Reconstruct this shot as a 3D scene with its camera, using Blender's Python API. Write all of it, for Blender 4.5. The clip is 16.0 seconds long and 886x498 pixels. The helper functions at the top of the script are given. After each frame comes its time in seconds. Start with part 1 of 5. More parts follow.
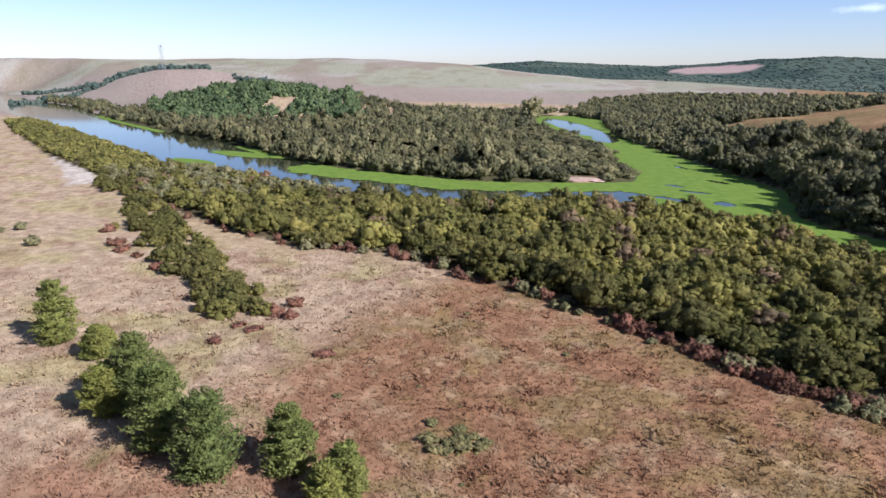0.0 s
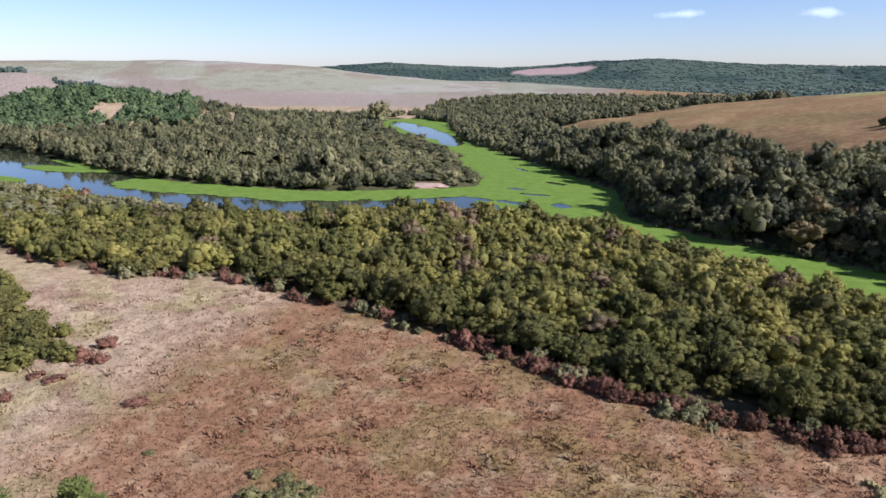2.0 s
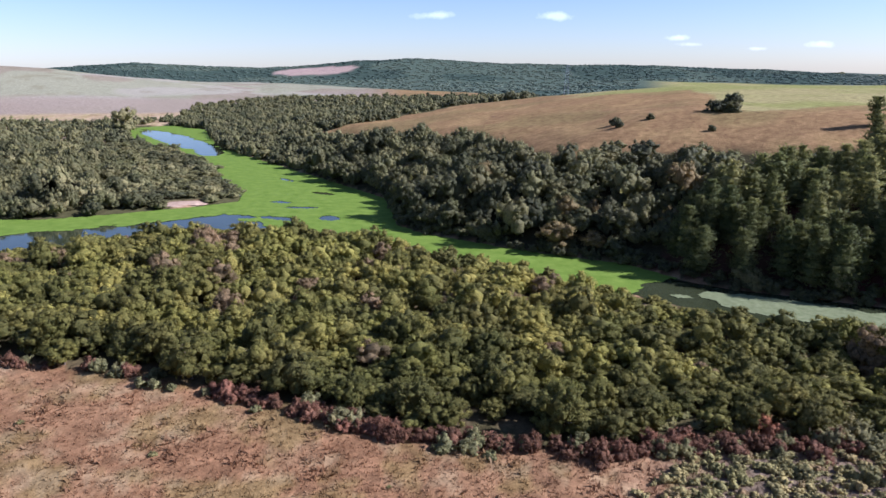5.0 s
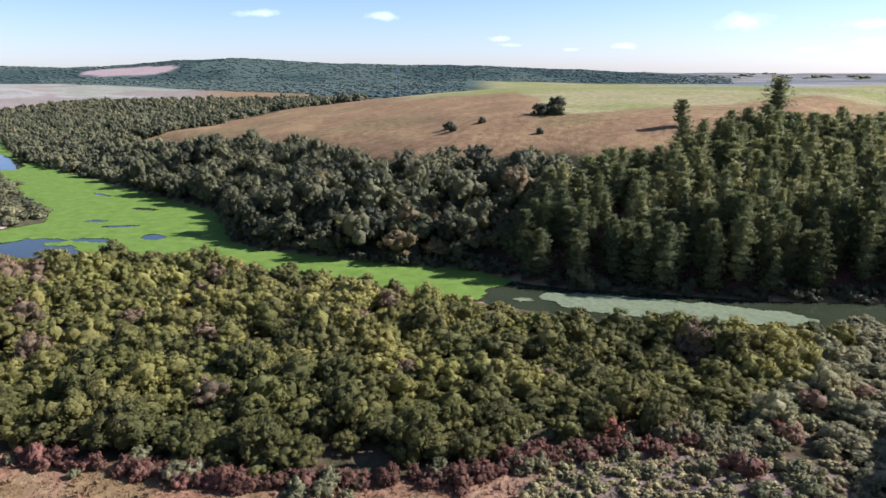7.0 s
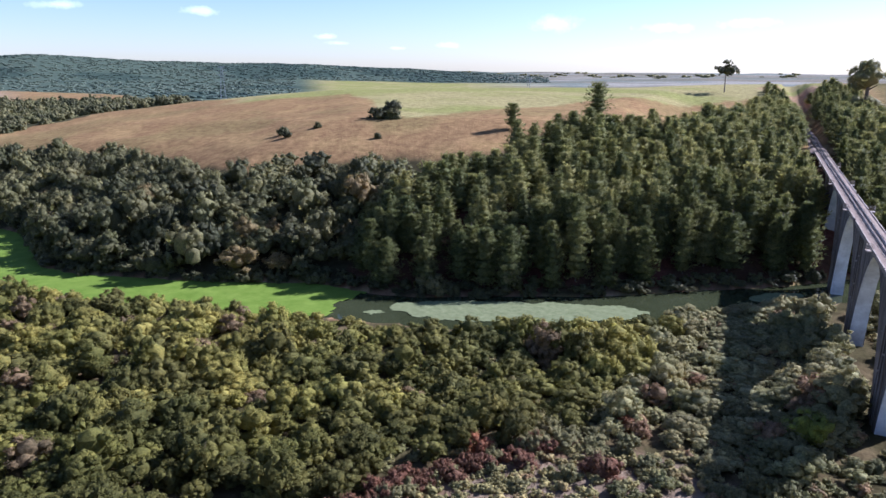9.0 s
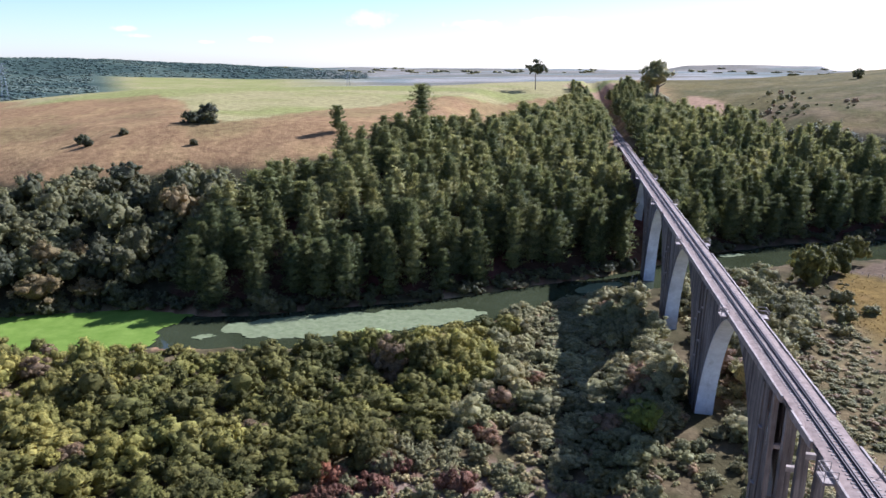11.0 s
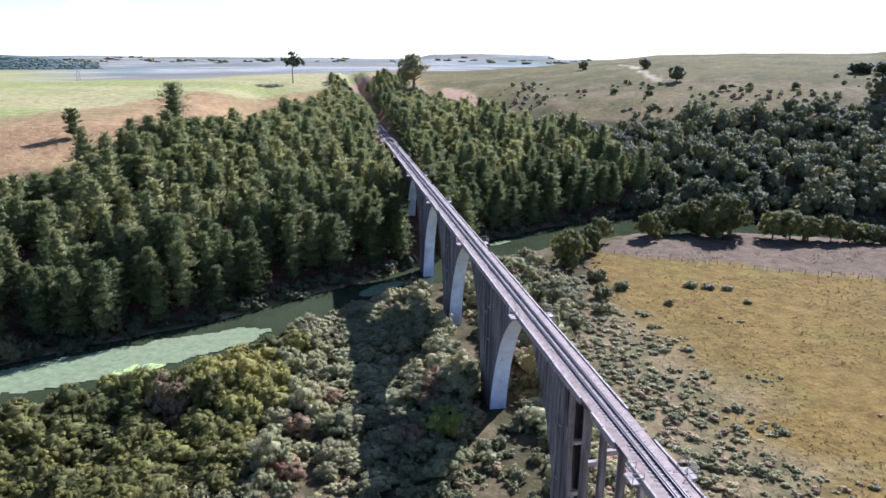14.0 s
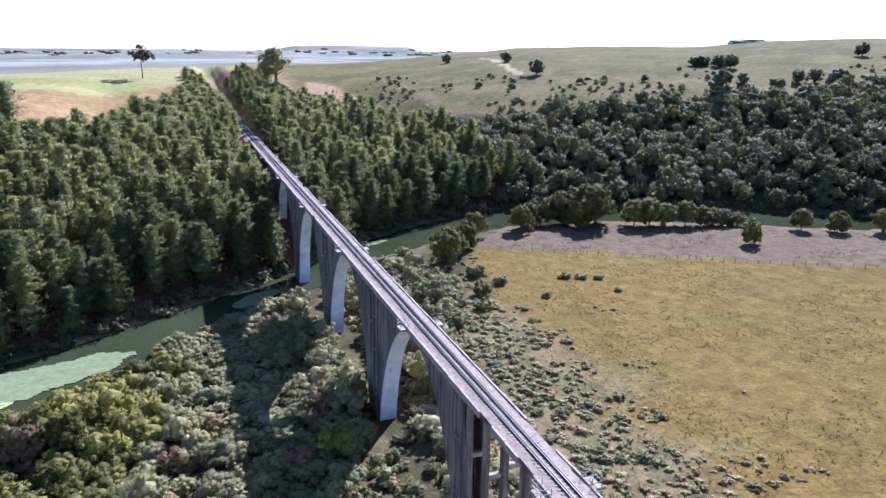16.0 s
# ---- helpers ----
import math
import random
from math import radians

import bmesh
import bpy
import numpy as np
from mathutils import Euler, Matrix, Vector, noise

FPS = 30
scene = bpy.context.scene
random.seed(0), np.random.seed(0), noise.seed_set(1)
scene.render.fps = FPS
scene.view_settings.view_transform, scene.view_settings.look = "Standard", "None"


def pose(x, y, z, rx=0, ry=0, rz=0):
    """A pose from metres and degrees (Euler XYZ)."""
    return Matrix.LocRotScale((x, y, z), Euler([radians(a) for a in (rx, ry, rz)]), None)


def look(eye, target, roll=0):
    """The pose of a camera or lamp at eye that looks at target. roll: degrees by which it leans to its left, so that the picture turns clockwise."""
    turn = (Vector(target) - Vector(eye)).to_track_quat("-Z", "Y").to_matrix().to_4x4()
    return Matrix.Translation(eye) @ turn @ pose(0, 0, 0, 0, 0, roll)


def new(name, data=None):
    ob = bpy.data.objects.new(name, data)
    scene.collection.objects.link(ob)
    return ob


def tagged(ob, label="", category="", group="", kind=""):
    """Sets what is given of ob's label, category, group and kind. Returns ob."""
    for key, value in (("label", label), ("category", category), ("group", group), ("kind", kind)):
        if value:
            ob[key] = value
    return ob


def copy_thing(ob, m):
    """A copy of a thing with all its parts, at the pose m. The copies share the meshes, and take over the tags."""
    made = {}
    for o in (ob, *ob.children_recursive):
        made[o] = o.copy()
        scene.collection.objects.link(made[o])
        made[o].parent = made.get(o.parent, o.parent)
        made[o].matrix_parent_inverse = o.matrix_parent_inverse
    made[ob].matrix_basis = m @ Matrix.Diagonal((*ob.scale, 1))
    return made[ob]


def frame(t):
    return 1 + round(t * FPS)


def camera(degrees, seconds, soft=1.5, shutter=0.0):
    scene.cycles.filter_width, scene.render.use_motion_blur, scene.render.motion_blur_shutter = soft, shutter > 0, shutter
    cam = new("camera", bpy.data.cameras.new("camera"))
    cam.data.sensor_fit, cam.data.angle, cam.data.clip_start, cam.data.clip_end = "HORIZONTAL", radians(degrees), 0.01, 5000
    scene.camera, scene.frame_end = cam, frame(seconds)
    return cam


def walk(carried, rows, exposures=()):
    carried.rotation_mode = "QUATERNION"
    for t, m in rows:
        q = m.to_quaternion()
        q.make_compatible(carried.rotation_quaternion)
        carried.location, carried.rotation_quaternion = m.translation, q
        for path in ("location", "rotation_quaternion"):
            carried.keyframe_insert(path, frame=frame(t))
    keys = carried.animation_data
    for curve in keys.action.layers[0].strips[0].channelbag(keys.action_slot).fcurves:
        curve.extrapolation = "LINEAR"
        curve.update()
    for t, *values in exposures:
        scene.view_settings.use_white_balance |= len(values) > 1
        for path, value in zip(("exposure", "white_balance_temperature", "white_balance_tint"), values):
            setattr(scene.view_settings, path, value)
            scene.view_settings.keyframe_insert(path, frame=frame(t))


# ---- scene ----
cam = camera(64.53, 16.0, soft=1.5)
PATH = [
    (0, (-3.07, -119.37, 45.91), (-98.75, -104.39, 21.00), 0.28),
    (0.5, (-4.12, -117.87, 46.43), (-99.06, -98.63, 21.61), 0.27),
    (1, (-5.24, -116.39, 46.96), (-99.12, -92.43, 22.20), 0.26),
    (1.5, (-6.30, -114.79, 47.47), (-98.81, -85.91, 22.78), 0.18),
    (2, (-7.49, -113.35, 48.03), (-98.15, -79.12, 23.33), 0.17),
    (2.5, (-8.72, -111.93, 48.62), (-97.25, -72.52, 23.91), 0.09),
    (3, (-9.96, -110.64, 49.28), (-96.08, -66.23, 24.53), 0.03),
    (3.5, (-11.22, -109.35, 49.84), (-94.63, -60.05, 25.10), -0.02),
    (4, (-12.37, -108.23, 50.22), (-93.34, -55.02, 25.46), -0.09),
    (6.5, (-17.52, -103.72, 52.55), (-80.82, -30.41, 27.67), -0.11),
    (7, (-18.54, -102.90, 53.06), (-77.43, -26.01, 28.14), -0.13),
    (7.5, (-19.75, -102.14, 53.37), (-74.27, -22.10, 28.45), -0.03),
    (8, (-20.69, -101.41, 53.81), (-70.62, -18.43, 28.86), 0.08),
    (8.5, (-21.59, -100.94, 54.45), (-66.23, -15.02, 29.44), 0.10),
    (9, (-22.52, -100.35, 55.20), (-61.67, -11.83, 30.05), 0.16),
    (11.5, (-26.01, -95.84, 57.93), (-35.77, 0.26, 32.03), 0.32),
    (12, (-26.63, -94.77, 58.42), (-30.38, 1.68, 32.30), 0.35),
    (12.5, (-27.07, -93.86, 58.76), (-25.66, 2.62, 32.48), 0.34),
    (13, (-27.47, -93.07, 59.26), (-20.91, 3.14, 32.78), 0.36),
    (13.5, (-27.99, -92.24, 59.77), (-16.28, 3.40, 33.04), 0.41),
    (14, (-28.40, -91.33, 60.28), (-11.73, 3.50, 33.29), 0.49),
    (14.5, (-28.70, -90.41, 60.71), (-7.14, 3.36, 33.47), 0.50),
    (15, (-28.83, -89.42, 61.05), (-2.53, 3.08, 33.62), 0.47),
    (15.5, (-28.95, -88.23, 61.38), (1.67, 2.85, 33.70), 0.52),
    (16, (-29.25, -87.03, 61.67), (5.03, 2.67, 33.76), 0.62),
]
walk(cam, [(t, look(eye, target, roll)) for t, eye, target, roll in PATH],
     exposures=[(0.0, 0.96, 5300, 21), (1.5, 0.92, 5250, 21), (4.0, 1.02, 5200, 22), (7.0, 1.15, 5100, 22.5), (12.5, 1.50, 4930, 20), (16.0, 1.76, 4740, 19)])

# ---- world, sun, exposure ----
SUN_AZ, SUN_EL = radians(45), radians(35.5)      # azimuth from +y towards +x
world = bpy.data.worlds.new("sky")
scene.world = world
world.use_nodes = True
wn, wl = world.node_tree.nodes, world.node_tree.links
wn.clear()
w_out = wn.new("ShaderNodeOutputWorld")
w_bg = wn.new("ShaderNodeBackground")
w_sky = wn.new("ShaderNodeTexSky")
w_sky.sky_type = "NISHITA"
w_sky.sun_disc = False
w_sky.sun_elevation, w_sky.sun_rotation = SUN_EL, SUN_AZ
w_sky.altitude = 900
w_sky.air_density, w_sky.dust_density, w_sky.ozone_density = 1.0, 0.6, 1.1
w_bg.inputs["Strength"].default_value = 0.062
# small fair-weather clouds low over the horizon
w_co = wn.new("ShaderNodeTexCoord")
w_noise = wn.new("ShaderNodeTexNoise")
w_noise.inputs["Scale"].default_value = 46.0
w_noise.inputs["Detail"].default_value = 5.0
w_noise.inputs["Roughness"].default_value = 0.6
wl.new(w_co.outputs["Generated"], w_noise.inputs["Vector"])
w_sep = wn.new("ShaderNodeSeparateXYZ")
wl.new(w_co.outputs["Generated"], w_sep.inputs["Vector"])


def sky_math(kind, a, b):
    nd = wn.new("ShaderNodeMath")
    nd.operation = kind
    for sock, value in zip(nd.inputs, (a, b)):
        if isinstance(value, float):
            sock.default_value = value
        else:
            wl.new(value, sock)
    return nd.outputs[0]


w_dir = wn.new("ShaderNodeCombineXYZ")
wl.new(sky_math("ARCTAN2", w_sep.outputs["X"], w_sep.outputs["Y"]), w_dir.inputs["X"])
wl.new(w_sep.outputs["Z"], w_dir.inputs["Y"])
w_near = None
# azimuth, height, half width and half height of each cloud, in degrees
for c_az, c_el, c_w, c_h in ((-51.3, 4.05, 2.0, 0.34), (-42.0, 3.92, 1.9, 0.34), (-33.0, 2.25, 1.0, 0.22), (-32.0, 1.75, 1.1, 0.2), (-23.5, 1.62, 0.9, 0.3), (-15.0, 3.2, 2.2, 0.68),
                             (-7.2, 2.85, 2.2, 0.42), (-1.2, 3.1, 2.4, 0.42), (-7.4, 1.7, 1.0, 0.32), (-2.0, 1.3, 2.0, 0.5), (3.5, 2.0, 2.4, 0.6), (-10.5, 1.25, 1.4, 0.25), (-27.5, 1.4, 0.9, 0.18)):
    w_off = wn.new("ShaderNodeVectorMath")
    w_off.operation = "SUBTRACT"
    w_off.inputs[1].default_value = (radians(c_az), math.sin(radians(c_el)), 0)
    wl.new(w_dir.outputs["Vector"], w_off.inputs[0])
    w_fit = wn.new("ShaderNodeVectorMath")
    w_fit.operation = "MULTIPLY"
    w_fit.inputs[1].default_value = (1 / radians(c_w), 1 / radians(c_h), 0)
    wl.new(w_off.outputs["Vector"], w_fit.inputs[0])
    w_len = wn.new("ShaderNodeVectorMath")
    w_len.operation = "LENGTH"
    wl.new(w_fit.outputs["Vector"], w_len.inputs[0])
    w_near = w_len.outputs["Value"] if w_near is None else sky_math("MINIMUM", w_near, w_len.outputs["Value"])
w_puff = sky_math("ADD", w_near, sky_math("MULTIPLY", sky_math("SUBTRACT", w_noise.outputs["Fac"], 0.5), 2.2))
w_band = wn.new("ShaderNodeMapRange")
w_band.inputs["From Min"].default_value, w_band.inputs["From Max"].default_value = 0.95, 0.1
w_band.inputs["To Max"].default_value = 0.3
wl.new(w_puff, w_band.inputs["Value"])
w_mix = wn.new("ShaderNodeMixRGB")
w_mix.inputs["Color2"].default_value = (15.0, 15.0, 15.6, 1)
wl.new(w_band.outputs["Result"], w_mix.inputs["Fac"])
w_tone = wn.new("ShaderNodeMixRGB")
w_tone.blend_type = "MULTIPLY"
w_tone.inputs["Fac"].default_value = 1.0
w_tone.inputs["Color2"].default_value = (1.01, 0.985, 1.02, 1)
wl.new(w_sky.outputs["Color"], w_tone.inputs["Color1"])
wl.new(w_tone.outputs["Color"], w_mix.inputs["Color1"])
wl.new(w_mix.outputs["Color"], w_bg.inputs["Color"])
wl.new(w_bg.outputs["Background"], w_out.inputs["Surface"])

sun = new("sun", bpy.data.lights.new("sun", "SUN"))
sun.data.energy, sun.data.angle, sun.data.color = 4.8, radians(0.55), (1.0, 0.95, 0.87)
sun_dir = Vector((math.sin(SUN_AZ) * math.cos(SUN_EL), math.cos(SUN_AZ) * math.cos(SUN_EL), math.sin(SUN_EL)))
sun.matrix_world = look(sun_dir * 300, (0, 0, 0))

# ---- small tools ----


def part(name, bm, material, parent=None, label=""):
    me = bpy.data.meshes.new(name)
    bm.to_mesh(me)
    bm.free()
    me.materials.append(material)
    ob = new(name, me)
    if parent is not None:
        ob.parent = parent
    if label:
        ob["label"] = label
    return ob


def mesh_of(name, verts, polys, material, attrs=None, colors=None, smooth=False):
    """A mesh from arrays: verts (n, 3), or (n, 6) with the way the leaves face, and a list of face arrays, each (m, 3) or (m, 4)."""
    me = bpy.data.meshes.new(name)
    verts = np.asarray(verts)
    polys = [p for p in polys if len(p)]
    loops = np.concatenate([p.ravel() for p in polys]).astype(np.int32)
    sizes = np.concatenate([np.full(len(p), p.shape[1], np.int32) for p in polys])
    starts = np.concatenate([[0], np.cumsum(sizes)[:-1]]).astype(np.int32)
    me.vertices.add(len(verts))
    me.vertices.foreach_set("co", np.asarray(verts[:, :3], np.float32).ravel())
    me.loops.add(len(loops))
    me.loops.foreach_set("vertex_index", loops)
    me.polygons.add(len(sizes))
    me.polygons.foreach_set("loop_start", starts)
    me.polygons.foreach_set("use_smooth", np.full(len(sizes), smooth))
    me.update(calc_edges=True)
    for key, value in (attrs or {}).items():
        me.attributes.new(key, "FLOAT", "POINT").data.foreach_set("value", np.asarray(value, np.float32))
    for key, value in (colors or {}).items():
        rgba = np.concatenate([value, np.ones((len(value), 1))], 1).astype(np.float32)
        me.attributes.new(key, "FLOAT_COLOR", "POINT").data.foreach_set("color", rgba.ravel())
    if verts.shape[1] == 6:
        me.attributes.new("outward", "FLOAT_VECTOR", "POINT").data.foreach_set("vector", np.asarray(verts[:, 3:], np.float32).ravel())
    me.validate()
    me.materials.append(material)
    return me


def box(bm, lo, hi):
    lo, hi = Vector(lo), Vector(hi)
    m = Matrix.Translation((lo + hi) / 2) @ Matrix.Diagonal((*(hi - lo), 1))
    return bmesh.ops.create_cube(bm, size=1, matrix=m)["verts"]


def beam(bm, a, b, r, r2=None, n=6):
    """A tapered round bar from a to b."""
    a, b = Vector(a), Vector(b)
    m = Matrix.Translation((a + b) / 2) @ (b - a).to_track_quat("Z", "Y").to_matrix().to_4x4()
    bmesh.ops.create_cone(bm, cap_ends=True, segments=n, radius1=r, radius2=r if r2 is None else r2, depth=(b - a).length, matrix=m)


def hash2(i, j, seed):
    n = (i.astype(np.int64) * 374761393 + j.astype(np.int64) * 668265263 + seed * 974634777) & 0x7FFFFFFF
    n = ((n ^ (n >> 13)) * 1274126177) & 0x7FFFFFFF
    return ((n ^ (n >> 16)) & 0xFFFF) / 65535.0


def vnoise(x, y, scale, seed=0, octaves=3):
    """Smooth noise of 0 to 1 over the plan, with features of about that many metres."""
    total, amp, norm = 0.0, 1.0, 0.0
    for o in range(octaves):
        u, v = x / scale * 2**o, y / scale * 2**o
        i, j = np.floor(u), np.floor(v)
        fu, fv = u - i, v - j
        fu, fv = fu * fu * (3 - 2 * fu), fv * fv * (3 - 2 * fv)
        a, b = hash2(i, j, seed + o), hash2(i + 1, j, seed + o)
        c, d = hash2(i, j + 1, seed + o), hash2(i + 1, j + 1, seed + o)
        total = total + amp * ((a * (1 - fu) + b * fu) * (1 - fv) + (c * (1 - fu) + d * fu) * fv)
        norm, amp = norm + amp, amp * 0.5
    return total / norm


def step(x, a, b):
    u = np.clip((x - a) / (b - a), 0, 1)
    return u * u * (3 - 2 * u)


def dist_line(x, y, line, closed=False):
    """The distance in plan to a line of points."""
    best = np.full(np.shape(x), 1e9)
    pts = list(line) + ([line[0]] if closed else [])
    for (ax, ay), (bx, by) in zip(pts[:-1], pts[1:]):
        dx, dy = bx - ax, by - ay
        u = np.clip(((x - ax) * dx + (y - ay) * dy) / (dx * dx + dy * dy), 0, 1)
        best = np.minimum(best, (x - ax - u * dx) ** 2 + (y - ay - u * dy) ** 2)
    return np.sqrt(best)


def inside(x, y, poly):
    odd = np.zeros(np.shape(x), bool)
    for (ax, ay), (bx, by) in zip(poly, poly[1:] + poly[:1]):
        if ay != by:
            odd ^= ((ay > y) != (by > y)) & (x < (bx - ax) * (y - ay) / (by - ay) + ax)
    return odd


# ---- plan of the valley ----
NORTH_BANK = [(-900, 210), (-700, 120), (-621, 126), (-547, 99), (-487, 80), (-405, 70), (-313, 61), (-250, 54), (-222, 40), (-205, 28),
              (-187, 27), (-173, 31), (-149, 37), (-126, 47), (-103, 46), (-90, 50), (-77, 57), (-54, 67), (-30, 84), (-11, 96),
              (27, 129), (49, 143), (84, 157), (120, 150), (180, 124), (213, 102), (300, 62), (420, 22)]
ISLE_SHORE = [(-1400, -700), (-1082, -535), (-923, -427), (-681, -314), (-541, -236), (-474, -187), (-385, -146), (-338, -117), (-316, -92),
              (-292, -64), (-285, -40), (-281, -14), (-280, 4), (-292, 11), (-385, 34), (-447, 44), (-580, 48), (-663, 64), (-690, 84)]
SOUTH_BANK = [(420, -10), (300, 36), (213, 78), (177, 97), (120, 126), (77, 130), (47, 120), (30, 109), (10, 93), (-5, 81), (-26, 68), (-42, 50),
              (-60, 39), (-78, 32), (-105, 27), (-122, 20), (-165, 13), (-202, 4), (-228, -22), (-240, -47), (-241, -75), (-258, -99),
              (-277, -122), (-325, -162), (-360, -200), (-401, -224), (-532, -294), (-679, -382), (-900, -505), (-1400, -770)]
RIVER = ISLE_SHORE + NORTH_BANK[1:] + SOUTH_BANK
NORTH_LAND = NORTH_BANK + [(5000, -300), (5000, 5000), (-5000, 5000), (-5000, 500), (-1200, 260)]
WOOD_EDGE = [(-520, -330), (-400, -268), (-330, -225), (-251, -180), (-205, -150), (-182, -130), (-172, -105), (-156, -95), (-129, -75), (-106, -63),
             (-88, -54), (-68, -38), (-60, -24), (-46, -8), (-30, -6), (-10, -12), (8, -20), (16, 10), (22, 40), (34, 62), (44, 84), (52, 104)]
THICKET = WOOD_EDGE + SOUTH_BANK[5:-2] + [(-640, -385)]
PINE_EDGE = [(-118, 46), (-103, 47), (-90, 52), (-77, 59), (-54, 69), (-30, 86), (-11, 98), (27, 131), (49, 145), (84, 159), (98, 168), (92, 200), (66, 225), (40, 300),
             (20, 330), (-20, 330), (-45, 250), (-62, 190), (-86, 160), (-92, 130), (-108, 95), (-118, 70)]
PROFILE = ([0, 4, 12, 25, 55, 75, 110, 200, 400, 700, 1500], [0.3, 1.8, 6.0, 12.5, 20.5, 27.5, 34.5, 38.0, 43.0, 26.0, 14.0])
# crests of the distant land: distance, width, azimuths and heights
RIDGES = [
    (1700, 430, [-180, -125, -112, -105, -100, -89, -84, -79, -74, -65, -56, -45], [0, 45, 64, 61, 63, 66, 60, 51, 32, 12, 4, 0]),
    (1200, 130, [-111, -106, -103, -100, -97, -90], [0, 34, 44, 44, 34, 0]),
    (830, 150, [-113, -107, -102, -96, -90, -84], [0, 15, 24, 25, 19, 0]),
    (2900, 600, [-100, -90, -80, -74, -69, -65, -61, -58, -53, -48, -41, -35, -30, -25, -20, -14], [0, 45, 52, 74, 62, 56, 68, 84, 92, 78, 62, 64, 52, 38, 26, 0]),
    (4600, 300, [-60, -30, -16, 0, 7, 8.6, 12, 17.9, 18.2, 24, 40, 90], [40, 26, 22, 20, 22, 46, 50, 46, 24, 22, 30, 40]),
    (820, 330, [-4, 10, 18, 24, 30, 38, 42, 46, 52, 60, 80, 120], [0, 36, 50, 59, 62, 63, 69, 71, 73, 74, 70, 0]),
]


def height(x, y):
    x, y = np.asarray(x, float), np.asarray(y, float)
    wob = (vnoise(x, y, 9, 3, 2) - 0.5) * 5.0
    shore = np.minimum(np.minimum(dist_line(x, y, NORTH_BANK), dist_line(x, y, ISLE_SHORE)), dist_line(x, y, SOUTH_BANK))
    wet = inside(x, y, RIVER)
    sd = np.where(wet, -shore, shore) + wob * np.clip(shore / 6, 0.25, 1) * 0.5
    flat = 0.35 + 0.9 * step(sd, 0, 12) + 0.7 * (vnoise(x, y, 45, 5) - 0.5) + 0.45 * (vnoise(x, y, 4.2, 6, 2) - 0.5) * step(sd, 6, 14)
    north = inside(x, y, NORTH_LAND)
    dn = dist_line(x, y, NORTH_BANK) + wob * 0.6
    west = np.interp(np.degrees(np.arctan2(x, y + 105)), [-72, -66, -59, -52, -46, -40, -34], [0.10, 0.30, 0.70, 0.86, 0.92, 0.97, 1.0])
    top = np.interp(np.degrees(np.arctan2(x, y + 105)), [-72, -66, -59, -54, -50, -44, -39, -34], [0.08, 0.2, 0.42, 0.58, 0.70, 0.83, 0.93, 1.0])
    west = west + (np.minimum(top, west) - west) * step(dn, 48, 115)
    dip = 1 - 0.22 * step(92 - np.abs(x - 6), 0, 30) * step(dn, 8, 40) * step(430 - y, 0, 120)
    east = 1 + 0.14 * step(x, 60, 200) * step(dn, 120, 260)
    r0 = np.hypot(x, y + 105)
    fall = 1 - 0.5 * step(r0, 500, 790) * step(-np.degrees(np.arctan2(x, y + 105)), 0, 25)
    up = np.interp(dn, *PROFILE) * fall * west * east * dip + (vnoise(x, y, 60, 8) - 0.5) * 3.0 * step(dn, 20, 120)
    # the line of the railway runs on through a cutting
    cut = np.abs(x) - 3.0
    up = np.where((y > 165) & (cut < 14), np.minimum(up, 24.0 + np.clip(cut, 0, 14) * 1.1 + np.clip((y - 330) * 0.05, 0, 30)), up)
    z = np.where(north, np.maximum(up, 0.3), flat)
    # the railway comes in on an embankment
    z = np.where(north, z, np.maximum(z, 24.2 - 0.66 * np.clip(np.abs(x) - 3.4, 0, 60) - 0.9 * np.clip(y + 80.5, 0, 40)))
    r = np.hypot(x, y + 105)
    az = np.degrees(np.arctan2(x, y + 105))
    for dist, wide, azs, hs in RIDGES:
        crest = np.interp(az, azs, hs) + (vnoise(az * 30, r * 0 + dist, 60, 11) - 0.5) * 0.006 * dist * 0.4
        s = np.exp(-(((r - dist) / wide) ** 2)) * step(shore, 15, 170)
        z = np.where(crest > z, z + (crest - z) * s, z)
    far = step(r, 900, 1500)
    z = z + far * (vnoise(x, y, 260, 21) - 0.5) * 9
    return np.where(sd < 0, np.maximum(-1.6, sd * 0.35) * step(-sd, -0.5, 1) - 0.05, z)


def in_side_valley(x, y):
    """The wooded side valley between the rust slope and the pale hill."""
    r, az = np.hypot(x, y + 105), np.degrees(np.arctan2(x, y + 105))
    reach = np.interp(az, [-80, -72, -64, -57, -50, -45], [700, 950, 1230, 1100, 1000, 860]) + (vnoise(x, y, 60, 87) - 0.5) * 120
    return inside(x, y, NORTH_LAND) & (r < reach) & ((x < -415 - 30 * vnoise(x, y, 30, 88)) | (r > 560)) & (az < -44.5)


def mixc(c, m, d):
    return c + m[:, None] * (np.asarray(d) - c)


